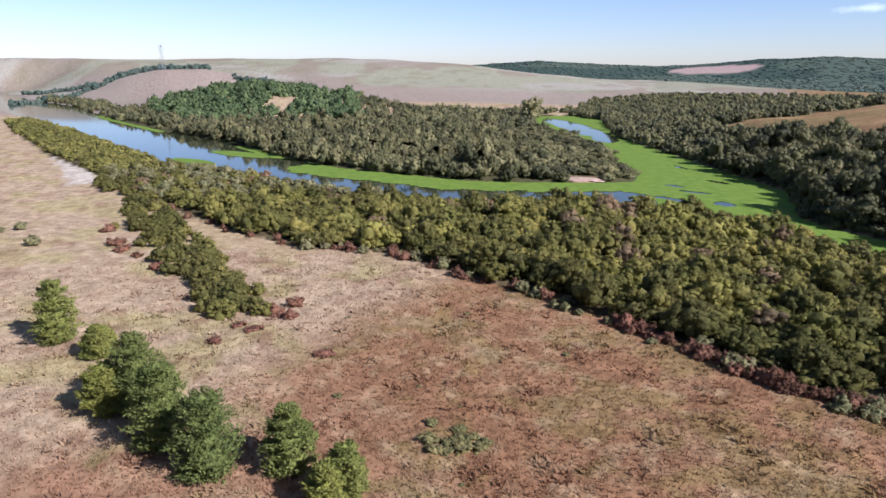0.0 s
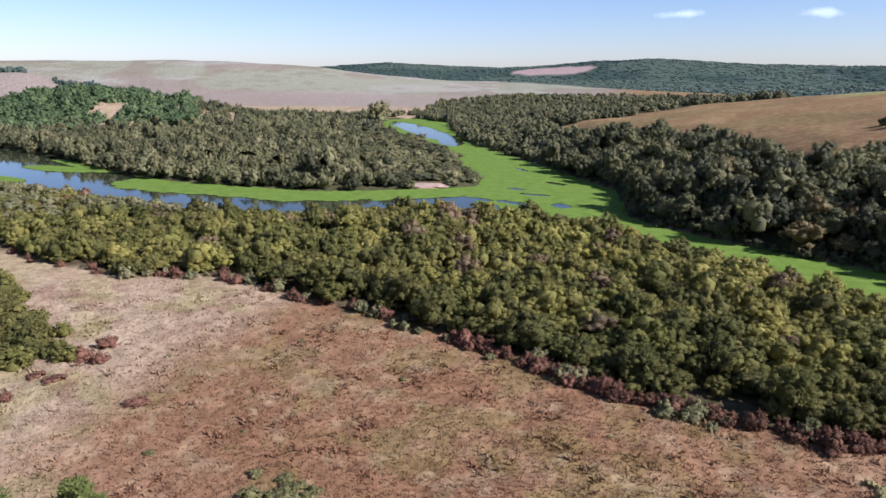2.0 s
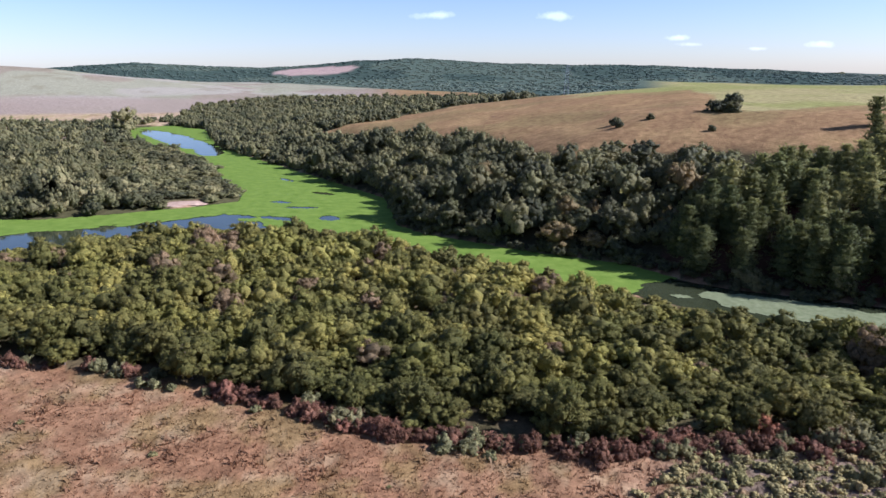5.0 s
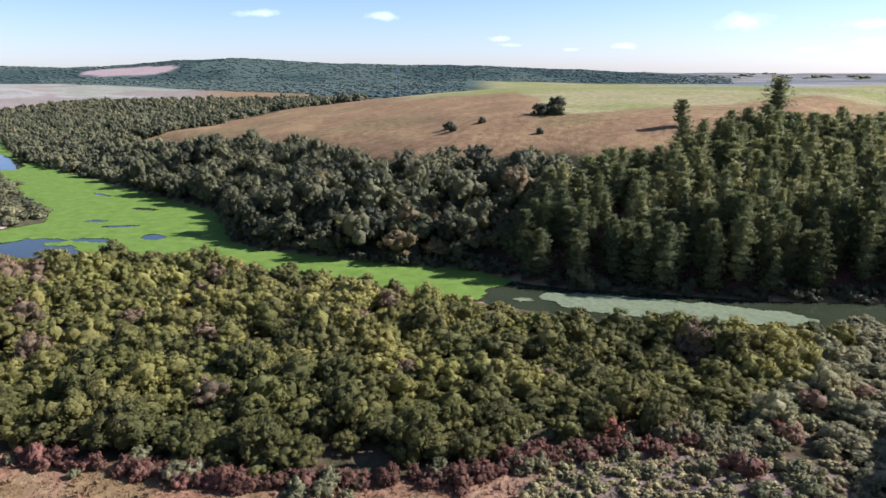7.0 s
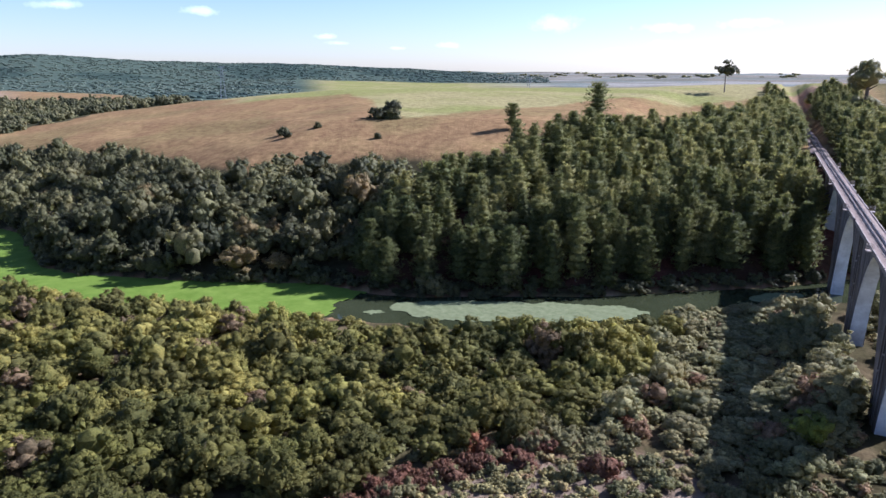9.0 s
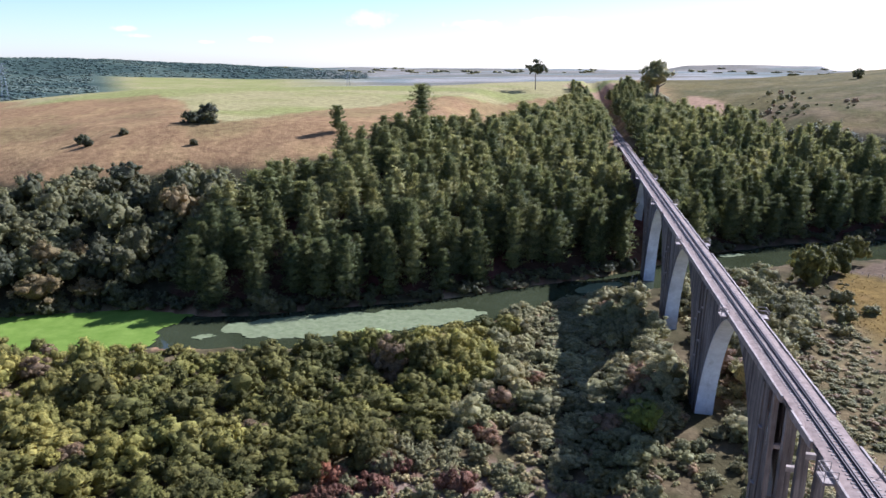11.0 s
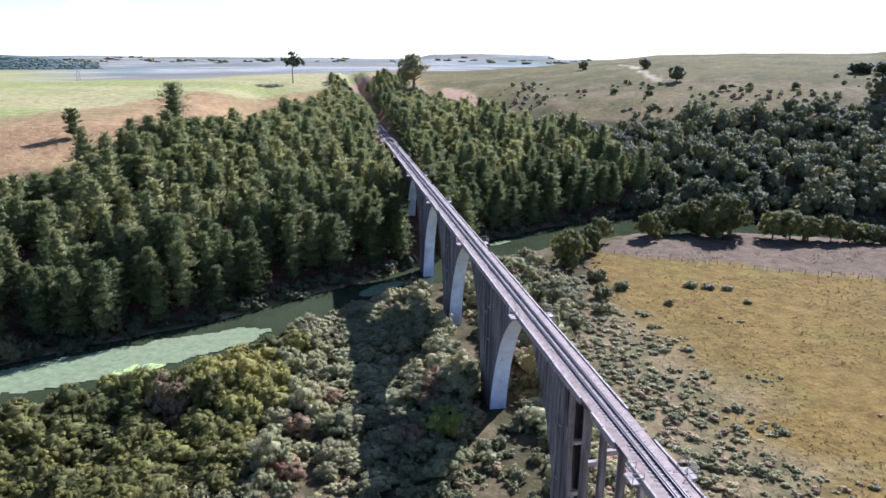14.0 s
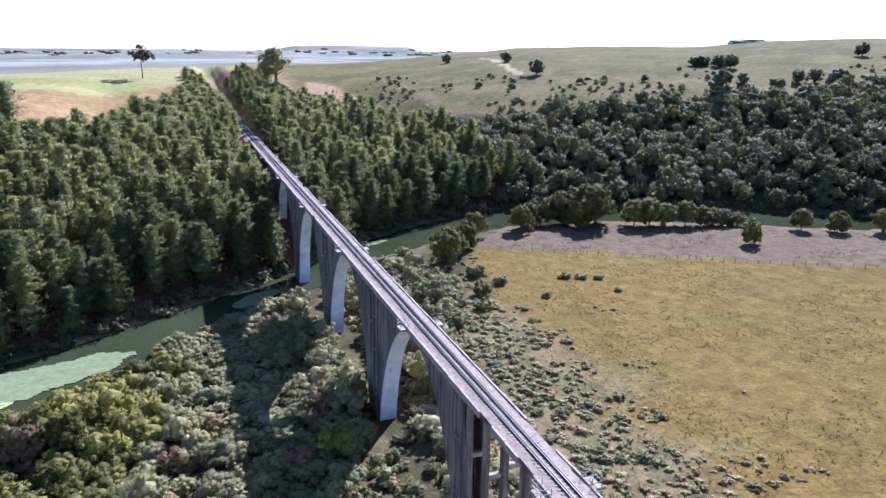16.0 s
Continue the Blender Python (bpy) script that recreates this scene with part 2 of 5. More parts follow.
def cover(x, y, z):
    """The colour of what grows on the ground, by place."""
    n1, n2, n3 = vnoise(x, y, 38, 31), vnoise(x, y, 11, 32), vnoise(x, y, 4.0, 33)
    north = inside(x, y, NORTH_LAND)
    dn = dist_line(x, y, NORTH_BANK)
    r, az = np.hypot(x, y + 105), np.degrees(np.arctan2(x, y + 105))
    c = np.tile([0.37, 0.205, 0.112], (len(x), 1))
    # marsh meadow: rust brown, with straw and olive patches
    c = mixc(c, step(n1, 0.40, 0.65) * 0.75, [0.43, 0.265, 0.148])
    c = mixc(c, step(n2, 0.52, 0.75) * 0.7, [0.50, 0.365, 0.205])
    c = mixc(c, step(n3, 0.6, 0.8) * 0.35, [0.22, 0.12, 0.075])
    c = mixc(c, step(n2 + n3, 1.02, 1.24) * 0.7, [0.30, 0.255, 0.085])
    # a wide rust-red flat, and paler grass round its rim
    flat = step(60 - np.hypot((x + 98) * 0.85, y + 78) + (n1 - 0.5) * 44, 0, 22)
    c = mixc(c, flat * 0.55, [0.27, 0.135, 0.058])
    c = mixc(c, step(vnoise(x, y, 2.6, 34), 0.55, 0.72) * 0.4, [0.50, 0.37, 0.20])
    c = mixc(c, (1 - flat) * step(-x, 50, 90) * step(n2, 0.3, 0.6) * 0.5, [0.46, 0.325, 0.18])
    # drier straw land in the south-west
    sw = step(-x * 0.55 - y * 0.83 + (n1 - 0.5) * 40, 158, 178)
    straw = mixc(np.tile([0.50, 0.36, 0.215], (len(x), 1)), step(n2, 0.48, 0.66) * 0.8, [0.43, 0.34, 0.15])
    straw = mixc(straw, step(n3, 0.58, 0.75) * 0.6, [0.30, 0.17, 0.10])
    c = mixc(c, sw, straw)
    reed = step(26 - np.hypot((x + 30) * 0.75, y + 24) + (n2 - 0.5) * 18, 0, 8)
    c = mixc(c, reed, mixc(np.tile([0.28, 0.205, 0.14], (len(x), 1)), step(n3, 0.5, 0.7), [0.21, 0.145, 0.09]))
    # bare sandy track beside the shrubs
    track = dist_line(x, y, [(-430, -276), (-385, -253), (-337, -233), (-300, -218)])
    c = mixc(c, step(7 - track + (n3 - 0.5) * 8, 0, 3), [0.60, 0.50, 0.38])
    edge = dist_line(x, y, WOOD_EDGE[3:8])
    c = mixc(c, step(12 - edge + (n2 - 0.5) * 16, 0, 8) * 0.65, [0.47, 0.33, 0.19])
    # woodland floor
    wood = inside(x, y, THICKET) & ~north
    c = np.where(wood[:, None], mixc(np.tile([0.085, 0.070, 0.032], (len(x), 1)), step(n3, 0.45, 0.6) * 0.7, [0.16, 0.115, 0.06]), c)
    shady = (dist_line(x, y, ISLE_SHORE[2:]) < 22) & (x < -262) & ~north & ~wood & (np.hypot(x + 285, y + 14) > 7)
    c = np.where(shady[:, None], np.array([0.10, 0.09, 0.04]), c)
    # pasture east of the viaduct
    e = step(x + (n1 - 0.5) * 14, 14, 24) * (~north)
    gold = mixc(np.tile([0.205, 0.132, 0.037], (len(x), 1)), step(n1, 0.4, 0.7) * 0.7, [0.172, 0.118, 0.035])
    gold = mixc(gold, step(n2, 0.5, 0.75) * 0.5, [0.182, 0.138, 0.035])
    gold = mixc(gold, step(vnoise(x, y, 2.2, 37), 0.68, 0.82) * 0.35, [0.20, 0.12, 0.06])
    scrub = mixc(np.tile([0.225, 0.165, 0.078], (len(x), 1)), step(n3, 0.5, 0.7), [0.155, 0.132, 0.058])
    gold = mixc(gold, step(46 - x + (n2 - 0.5) * 26, -4, 10), scrub)
    fence = (y - 103) + (x - 59) * 0.56
    gold = mixc(gold, step(fence + (n2 - 0.5) * 5, 0, 3) * 0.85, [0.165, 0.118, 0.08])
    c = mixc(c, e * (~wood), gold)
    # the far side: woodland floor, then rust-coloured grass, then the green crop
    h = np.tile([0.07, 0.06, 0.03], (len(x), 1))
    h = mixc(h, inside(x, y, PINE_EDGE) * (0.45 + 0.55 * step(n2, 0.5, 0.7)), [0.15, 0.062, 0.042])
    rust = mixc(np.tile([0.31, 0.190, 0.088], (len(x), 1)), step(n2, 0.45, 0.7), [0.37, 0.24, 0.105])
    rust = mixc(rust, step(n1, 0.50, 0.66) * 0.6, [0.25, 0.185, 0.075])
    rust = mixc(rust, step(n3, 0.62, 0.8) * 0.4, [0.25, 0.14, 0.07])
    lip = np.interp(x, [-420, -300, -200, -120, -60], [46, 48, 55, 66, 80])
    h = mixc(h, step(dn - lip + (n2 - 0.5) * 10, 0, 5), rust)
    crop = mixc(np.tile([0.29, 0.28, 0.09], (len(x), 1)), step(vnoise(x * 0.5, y, 34, 49), 0.4, 0.65) * 0.75, [0.40, 0.325, 0.15])
    line = np.interp(x, [-420, -335, -312, -255, -200, -150, -130, -100, 0], [80, 100, 165, 225, 165, 112, 160, 200, 270])
    h = mixc(h, step(dn - line + (n1 - 0.5) * 16, 0, 3) * step(40 - x, 0, 30) * step(az + (n1 - 0.5) * 3, -43, -41), crop)
    olive = mixc(np.tile([0.175, 0.138, 0.050], (len(x), 1)), step(n1, 0.4, 0.7), [0.125, 0.105, 0.038])
    olive = mixc(olive, step(n2, 0.55, 0.8) * 0.5, [0.27, 0.21, 0.11])
    olive = mixc(olive, step(vnoise(x * 0.5, y, 5, 38), 0.55, 0.75) * 0.5, [0.15, 0.135, 0.06])
    olive = mixc(olive, step(190 - dn + (n1 - 0.5) * 90, 0, 50) * step(n2, 0.4, 0.6) * 0.4, [0.25, 0.165, 0.09])
    h = mixc(h, step(x, 30, 60) * step(dn, 70, 95), olive)
    bare = np.minimum(np.hypot((x + 2) / 22, (y - 455) / 62), np.minimum(np.hypot((x - 60) / 12, (y - 350) / 42), np.hypot((x + 14) / 5, (y - 205) / 16)))
    h = mixc(h, step(1.1 - bare + (n2 - 0.5) * 0.5, 0, 0.15) * 0.9, [0.40, 0.25, 0.15])
    farm = dist_line(x, y, [(176, 316), (179, 333), (197, 392), (211, 436), (214, 470)])
    h = mixc(h, step(3.2 - farm + (n3 - 0.5) * 2, 0, 1.2), [0.42, 0.34, 0.20])
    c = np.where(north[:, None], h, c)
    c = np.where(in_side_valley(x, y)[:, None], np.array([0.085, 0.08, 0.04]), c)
    # distant slopes
    pale = mixc(np.tile([0.41, 0.365, 0.275], (len(x), 1)), step(vnoise(x, y, 160, 41), 0.45, 0.52) * 0.8, [0.34, 0.325, 0.205])
    pale = mixc(pale, step(vnoise(x + y * 0.6, y * 2.2, 190, 42, 2), 0.55, 0.58) * 0.6, [0.30, 0.215, 0.155])
    pale = mixc(pale, step(vnoise(x, y, 30, 44), 0.62, 0.7) * 0.45, [0.24, 0.20, 0.115])
    pale = mixc(pale, step(r, 1250, 1150) * 0.85, [0.37, 0.285, 0.215])
    c = mixc(c, np.where(az < -87, step(r, 770, 830), step(r, 900, 960)) * step(-az, 54, 58), pale)
    # ground under the ridge forest, with the haze blue mixed into its colour
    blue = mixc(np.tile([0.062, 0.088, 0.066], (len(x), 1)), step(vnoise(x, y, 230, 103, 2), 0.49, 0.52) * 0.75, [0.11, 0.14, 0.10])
    cut = np.exp(-(((az + 61) / 3.2) ** 2) - ((r - 2500) / 170) ** 2)
    blue = mixc(blue, step(cut + (vnoise(x, y, 90, 45) - 0.5) * 0.4, 0.35, 0.42), [0.46, 0.33, 0.27])
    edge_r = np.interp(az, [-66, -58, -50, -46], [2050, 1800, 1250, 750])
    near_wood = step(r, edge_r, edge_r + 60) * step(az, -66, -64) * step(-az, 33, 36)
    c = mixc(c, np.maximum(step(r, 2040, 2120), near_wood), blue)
    plain = mixc(np.tile([0.36, 0.33, 0.27], (len(x), 1)), step(vnoise(x, y, 300, 47), 0.45, 0.6), [0.22, 0.24, 0.20])
    plain = mixc(plain, step(vnoise(x * 0.35, y * 1.6, 260, 48), 0.48, 0.54) * 0.7, [0.19, 0.16, 0.11])
    c = mixc(c, step(r, 1000, 1200) * step(az, -24, -14), plain)
    return c * 0.74


# ---- materials ----
class Mat:
    """A node material with a Principled shader and a few short ways to wire it."""

    def __init__(self, name, rough=0.8, metal=0.0, spec=0.3):
        self.m = bpy.data.materials.new(name)
        self.m.use_nodes = True
        self.n, self.l = self.m.node_tree.nodes, self.m.node_tree.links
        self.p = self.n["Principled BSDF"]
        self.p.inputs["Roughness"].default_value = rough
        self.p.inputs["Metallic"].default_value = metal
        self.p.inputs["Specular IOR Level"].default_value = spec

    def node(self, kind, **inputs):
        nd = self.n.new(kind)
        for key, value in inputs.items():
            nd.inputs[key.replace("_", " ")].default_value = value
        return nd

    def noise(self, scale, detail=4.0, rough=0.6, stretch=None):
        co = self.n.new("ShaderNodeNewGeometry").outputs["Position"]
        if stretch:
            mp = self.node("ShaderNodeMapping", Scale=stretch)
            self.l.new(co, mp.inputs["Vector"])
            co = mp.outputs["Vector"]
        nd = self.node("ShaderNodeTexNoise", Scale=scale, Detail=detail, Roughness=rough)
        self.l.new(co, nd.inputs["Vector"])
        return nd.outputs["Fac"]

    def ramp(self, fac, *stops):
        nd = self.n.new("ShaderNodeValToRGB")
        els = nd.color_ramp.elements
        while len(els) < len(stops):
            els.new(0.5)
        for el, (pos, col) in zip(els, stops):
            el.position, el.color = pos, (*col, 1)
        self.l.new(fac, nd.inputs["Fac"])
        return nd.outputs["Color"]

    def mix(self, fac, a, b, mode="MIX"):
        nd = self.n.new("ShaderNodeMixRGB")
        nd.blend_type = mode
        for sock, value in ((nd.inputs["Fac"], fac), (nd.inputs["Color1"], a), (nd.inputs["Color2"], b)):
            if isinstance(value, (int, float)):
                sock.default_value = value
            elif isinstance(value, tuple):
                sock.default_value = (*value, 1)
            else:
                self.l.new(value, sock)
        return nd.outputs["Color"]

    def color(self, sock):
        self.l.new(sock, self.p.inputs["Base Color"])
        return self

    def bump(self, fac, strength, dist):
        nd = self.node("ShaderNodeBump", Strength=strength, Distance=dist)
        self.l.new(fac, nd.inputs["Height"])
        self.l.new(nd.outputs["Normal"], self.p.inputs["Normal"])
        return self


def ground_material():
    m = Mat("meadow", rough=1.0, spec=0.02)
    at = m.n.new("ShaderNodeAttribute")
    at.attribute_name = "cover"
    fine = m.noise(1.6, 6, 0.7)
    mid = m.noise(0.32, 5, 0.65)
    k1 = m.ramp(fine, (0.30, (0.74, 0.72, 0.70)), (0.5, (0.98, 0.98, 0.98)), (0.72, (1.2, 1.18, 1.15)))
    k2 = m.ramp(mid, (0.34, (0.70, 0.68, 0.66)), (0.66, (1.22, 1.22, 1.2)))
    c = m.mix(1.0, m.mix(1.0, at.outputs["Color"], k1, "MULTIPLY"), k2, "MULTIPLY")
    mound = m.noise(0.75, 3, 0.55)
    both = m.mix(0.35, mound, fine)
    return m.color(c).bump(both, 0.7, 0.6).m


def foliage(name, dark, light, sheen=0.12, thin=0.22, dry=None, grain=2.2):
    """Leaves whose tone changes from tree to tree and from tuft to tuft."""
    m = Mat(name, rough=0.65, spec=sheen)
    at = m.n.new("ShaderNodeAttribute")
    at.attribute_name = "tint"
    ob = m.n.new("ShaderNodeObjectInfo")
    geo = m.n.new("ShaderNodeNewGeometry")
    tone = m.n.new("ShaderNodeMath")
    tone.operation = "ADD"
    m.l.new(at.outputs["Fac"], tone.inputs[0])
    half = m.n.new("ShaderNodeMath")
    half.operation = "MULTIPLY"
    lone_at = m.n.new("ShaderNodeAttribute")
    lone_at.attribute_name = "single"
    spread = m.n.new("ShaderNodeMath")
    spread.operation = "MULTIPLY_ADD"
    spread.inputs[1].default_value, spread.inputs[2].default_value = 0.26, 0.10
    m.l.new(lone_at.outputs["Fac"], spread.inputs[0])
    m.l.new(spread.outputs["Value"], half.inputs[1])
    m.l.new(ob.outputs["Random"], half.inputs[0])
    m.l.new(half.outputs["Value"], tone.inputs[1])
    c = m.mix(tone.outputs["Value"], dark, light)
    if dry:
        c = m.mix(m.ramp(tone.outputs["Value"], (0.90, (0, 0, 0)), (0.97, (1, 1, 1))), c, dry)
    leaf = m.ramp(geo.outputs["Random Per Island"], (0.0, (0.80, 0.82, 0.80)), (1.0, (1.22, 1.19, 1.12)))
    big = m.ramp(m.noise(0.09, 3), (0.35, (0.82, 0.86, 0.8)), (0.65, (1.16, 1.1, 1.1)))
    spray = m.ramp(m.noise(grain, 4, 0.7), (0.36, (0.62, 0.66, 0.62)), (0.5, (0.98, 0.98, 0.98)), (0.66, (1.38, 1.34, 1.2)))
    c = m.mix(1.0, m.mix(1.0, m.mix(1.0, c, leaf, "MULTIPLY"), big, "MULTIPLY"), spray, "MULTIPLY")
    m.color(c)
    # leaves on one clump face the same way
    way = m.n.new("ShaderNodeAttribute")
    way.attribute_name = "outward"
    turn = m.n.new("ShaderNodeVectorTransform")
    turn.vector_type, turn.convert_from, turn.convert_to = "NORMAL", "OBJECT", "WORLD"
    m.l.new(way.outputs["Vector"], turn.inputs["Vector"])
    lean = m.n.new("ShaderNodeVectorMath")
    lean.operation = "MULTIPLY_ADD"
    lean.inputs[1].default_value = (0.45, 0.45, 0.45)
    m.l.new(geo.outputs["Normal"], lean.inputs[0])
    m.l.new(turn.outputs["Vector"], lean.inputs[2])
    unit = m.n.new("ShaderNodeVectorMath")
    unit.operation = "NORMALIZE"
    m.l.new(lean.outputs["Vector"], unit.inputs[0])
    tr = m.n.new("ShaderNodeBsdfTranslucent")
    rough_leaf = m.node("ShaderNodeBump", Strength=0.75, Distance=0.35)
    m.l.new(m.noise(grain, 5, 0.75), rough_leaf.inputs["Height"])
    m.l.new(unit.outputs["Vector"], rough_leaf.inputs["Normal"])
    m.l.new(rough_leaf.outputs["Normal"], m.p.inputs["Normal"])
    m.l.new(rough_leaf.outputs["Normal"], tr.inputs["Normal"])
    m.l.new(m.mix(1.0, c, (1.35, 1.35, 1.0), "MULTIPLY"), tr.inputs["Color"])
    ms = m.n.new("ShaderNodeMixShader")
    ms.inputs["Fac"].default_value = thin
    m.l.new(m.p.outputs["BSDF"], ms.inputs[1])
    m.l.new(tr.outputs["BSDF"], ms.inputs[2])
    m.l.new(ms.outputs["Shader"], m.n["Material Output"].inputs["Surface"])
    return m.m


def plain(name, a, b, scale, rough=0.85, metal=0.0, bump=0.3, dist=0.05, spec=0.3, stretch=None):
    m = Mat(name, rough=rough, metal=metal, spec=spec)
    n = m.noise(scale, 6, 0.65, stretch)
    return m.color(m.ramp(n, (0.32, a), (0.68, b))).bump(n, bump, dist).m


def concrete_material(name, clean, stain, streak_at):
    """Weathered concrete with dark streaks that run down it."""
    m = Mat(name, rough=0.9, spec=0.2)
    base = m.ramp(m.noise(0.8, 6, 0.7), (0.3, tuple(0.78 * v for v in clean)), (0.7, clean))
    streak = m.noise(1.0, 5, 0.7, (0.9, 0.9, 0.07))
    blot = m.noise(0.22, 5, 0.65)
    c = m.mix(m.ramp(streak, (streak_at, (0, 0, 0)), (streak_at + 0.22, (1, 1, 1))), base, stain)
    c = m.mix(m.ramp(blot, (0.45, (0, 0, 0)), (0.7, (0.6, 0.6, 0.6))), c, tuple(0.7 * v for v in stain))
    return m.color(c).bump(m.noise(2.5, 6), 0.25, 0.05).m


def water_material():
    m = Mat("river_water", rough=0.06, spec=0.5)
    m.p.inputs["IOR"].default_value = 1.33
    n = m.noise(0.05, 3)
    m.color(m.ramp(n, (0.35, (0.028, 0.032, 0.014)), (0.65, (0.040, 0.045, 0.022))))
    return m.bump(m.noise(0.8, 3, 0.5), 0.05, 0.05).m


M_GROUND = ground_material()
M_WATER = water_material()
M_WEED = plain("floating_weed", (0.098, 0.150, 0.018), (0.150, 0.205, 0.032), 0.22, rough=0.9, spec=0.06, bump=0.5, dist=0.2)
M_WEED_PALE = plain("pale_floating_weed", (0.12, 0.135, 0.06), (0.185, 0.195, 0.10), 0.7, rough=0.9, spec=0.06, bump=0.5, dist=0.2)
M_LEAF = foliage("thicket_leaves", (0.102, 0.096, 0.030), (0.365, 0.318, 0.080), thin=0.38, dry=(0.23, 0.16, 0.09))
M_LEAF_FAR = foliage("woodland_leaves", (0.072, 0.073, 0.034), (0.245, 0.221, 0.096), sheen=0.3, thin=0.46, dry=(0.24, 0.175, 0.075))
# grey shrubs and trees; also lends the far groves a haze-pale colour
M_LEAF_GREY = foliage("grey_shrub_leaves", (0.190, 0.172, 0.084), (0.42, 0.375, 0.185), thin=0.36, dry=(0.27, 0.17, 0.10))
M_RED = foliage("red_shrub_leaves", (0.165, 0.082, 0.052), (0.32, 0.145, 0.095), dry=(0.26, 0.19, 0.10))
M_NEEDLE = foliage("pine_needles", (0.125, 0.138, 0.055), (0.375, 0.345, 0.135), thin=0.46, grain=1.6)
M_NEEDLE_YOUNG = foliage("young_pine_needles", (0.145, 0.175, 0.055), (0.33, 0.32, 0.072), thin=0.3)
M_PLANTATION = foliage("plantation_needles", (0.055, 0.080, 0.034), (0.12, 0.15, 0.060), grain=0.8)
M_LIME = foliage("lime_shrub_leaves", (0.19, 0.20, 0.035), (0.40, 0.38, 0.075))
M_RUST = foliage("rust_shrub_leaves", (0.26, 0.105, 0.055), (0.38, 0.19, 0.10))
# leaf colour shifted towards blue-grey to stand in for distance haze
M_HILL_HAZE = foliage("hazy_far_forest_leaves", (0.070, 0.098, 0.084), (0.115, 0.140, 0.108))


def grass_material():
    """Blades in the colour of the ground that they grow on, a little varied."""
    m = Mat("tussock_blades", rough=0.8, spec=0.1)
    at = m.n.new("ShaderNodeAttribute")
    at.attribute_name = "cover"
    geo = m.n.new("ShaderNodeNewGeometry")
    c = m.mix(1.0, at.outputs["Color"], m.ramp(geo.outputs["Random Per Island"], (0.0, (0.85, 0.83, 0.82)), (1.0, (1.3, 1.28, 1.26))), "MULTIPLY")
    m.color(c)
    tr = m.n.new("ShaderNodeBsdfTranslucent")
    m.l.new(c, tr.inputs["Color"])
    ms = m.n.new("ShaderNodeMixShader")
    ms.inputs["Fac"].default_value = 0.45
    m.l.new(m.p.outputs["BSDF"], ms.inputs[1])
    m.l.new(tr.outputs["BSDF"], ms.inputs[2])
    m.l.new(ms.outputs["Shader"], m.n["Material Output"].inputs["Surface"])
    return m.m


M_GRASS = grass_material()
M_SCRUB = foliage("scrub_leaves", (0.155, 0.142, 0.058), (0.35, 0.285, 0.125), dry=(0.28, 0.185, 0.10))
M_BARK = plain("bark", (0.07, 0.05, 0.035), (0.20, 0.15, 0.11), 5.0, bump=0.6)
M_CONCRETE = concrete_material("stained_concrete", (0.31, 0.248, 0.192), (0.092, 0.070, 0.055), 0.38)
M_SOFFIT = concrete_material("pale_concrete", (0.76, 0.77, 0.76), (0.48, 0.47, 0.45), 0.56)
M_DECK = plain("deck_ballast", (0.15, 0.098, 0.070), (0.265, 0.188, 0.136), 1.4, bump=0.7, dist=0.08)
M_KERB = plain("kerb_concrete", (0.19, 0.142, 0.108), (0.39, 0.315, 0.245), 1.2, bump=0.3)
M_STEEL = plain("rail_steel", (0.035, 0.028, 0.025), (0.085, 0.06, 0.05), 3.0, rough=0.45, metal=0.6, bump=0.1)
M_SLEEPER = plain("weathered_sleeper", (0.16, 0.120, 0.092), (0.35, 0.28, 0.222), 1.7, bump=0.4)
M_POST = plain("weathered_post", (0.20, 0.16, 0.12), (0.38, 0.32, 0.25), 4.0, bump=0.4)
M_GALV = plain("galvanised_steel", (0.30, 0.31, 0.32), (0.45, 0.46, 0.47), 2.0, rough=0.5, metal=0.6, bump=0.05)
M_SAND = plain("bare_sand", (0.30, 0.185, 0.12), (0.42, 0.30, 0.21), 0.8, bump=0.5, dist=0.2)

# ---- ground: one sheet out to the horizon ----
fine_az = np.arange(-128, 66, 0.36)
coarse_az = np.arange(fine_az[-1] + 4, 360 - 128 - 2, 5.0)
AZ = np.radians(np.concatenate([fine_az, coarse_az]))
RR = np.concatenate([np.linspace(0, 24, 5)[1:], 26 * 1.0195 ** np.arange(0, 280)])
RR = np.append(RR[RR < 4850], 4850.0)
ga, gr = np.meshgrid(AZ, RR)
gx, gy = (gr * np.sin(ga) - 5).ravel(), (gr * np.cos(ga) - 105).ravel()
gz = height(gx, gy)
nr, na = len(RR), len(AZ)
ii = (np.arange(nr - 1)[:, None] * na + np.arange(na)[None, :]).ravel()
jj = (np.arange(nr - 1)[:, None] * na + (np.arange(na)[None, :] + 1) % na).ravel()
quads = np.stack([ii, ii + na, jj + na, jj], 1)
fan = np.stack([np.full(na, len(gx)), np.arange(na), (np.arange(na) + 1) % na], 1)
gx, gy = np.append(gx, -5.0), np.append(gy, -105.0)
gz = np.append(gz, height(gx[-1:], gy[-1:]))
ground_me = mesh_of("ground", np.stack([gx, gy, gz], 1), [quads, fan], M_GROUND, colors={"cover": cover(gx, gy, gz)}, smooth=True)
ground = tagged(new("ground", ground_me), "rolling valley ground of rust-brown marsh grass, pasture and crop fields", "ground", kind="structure")

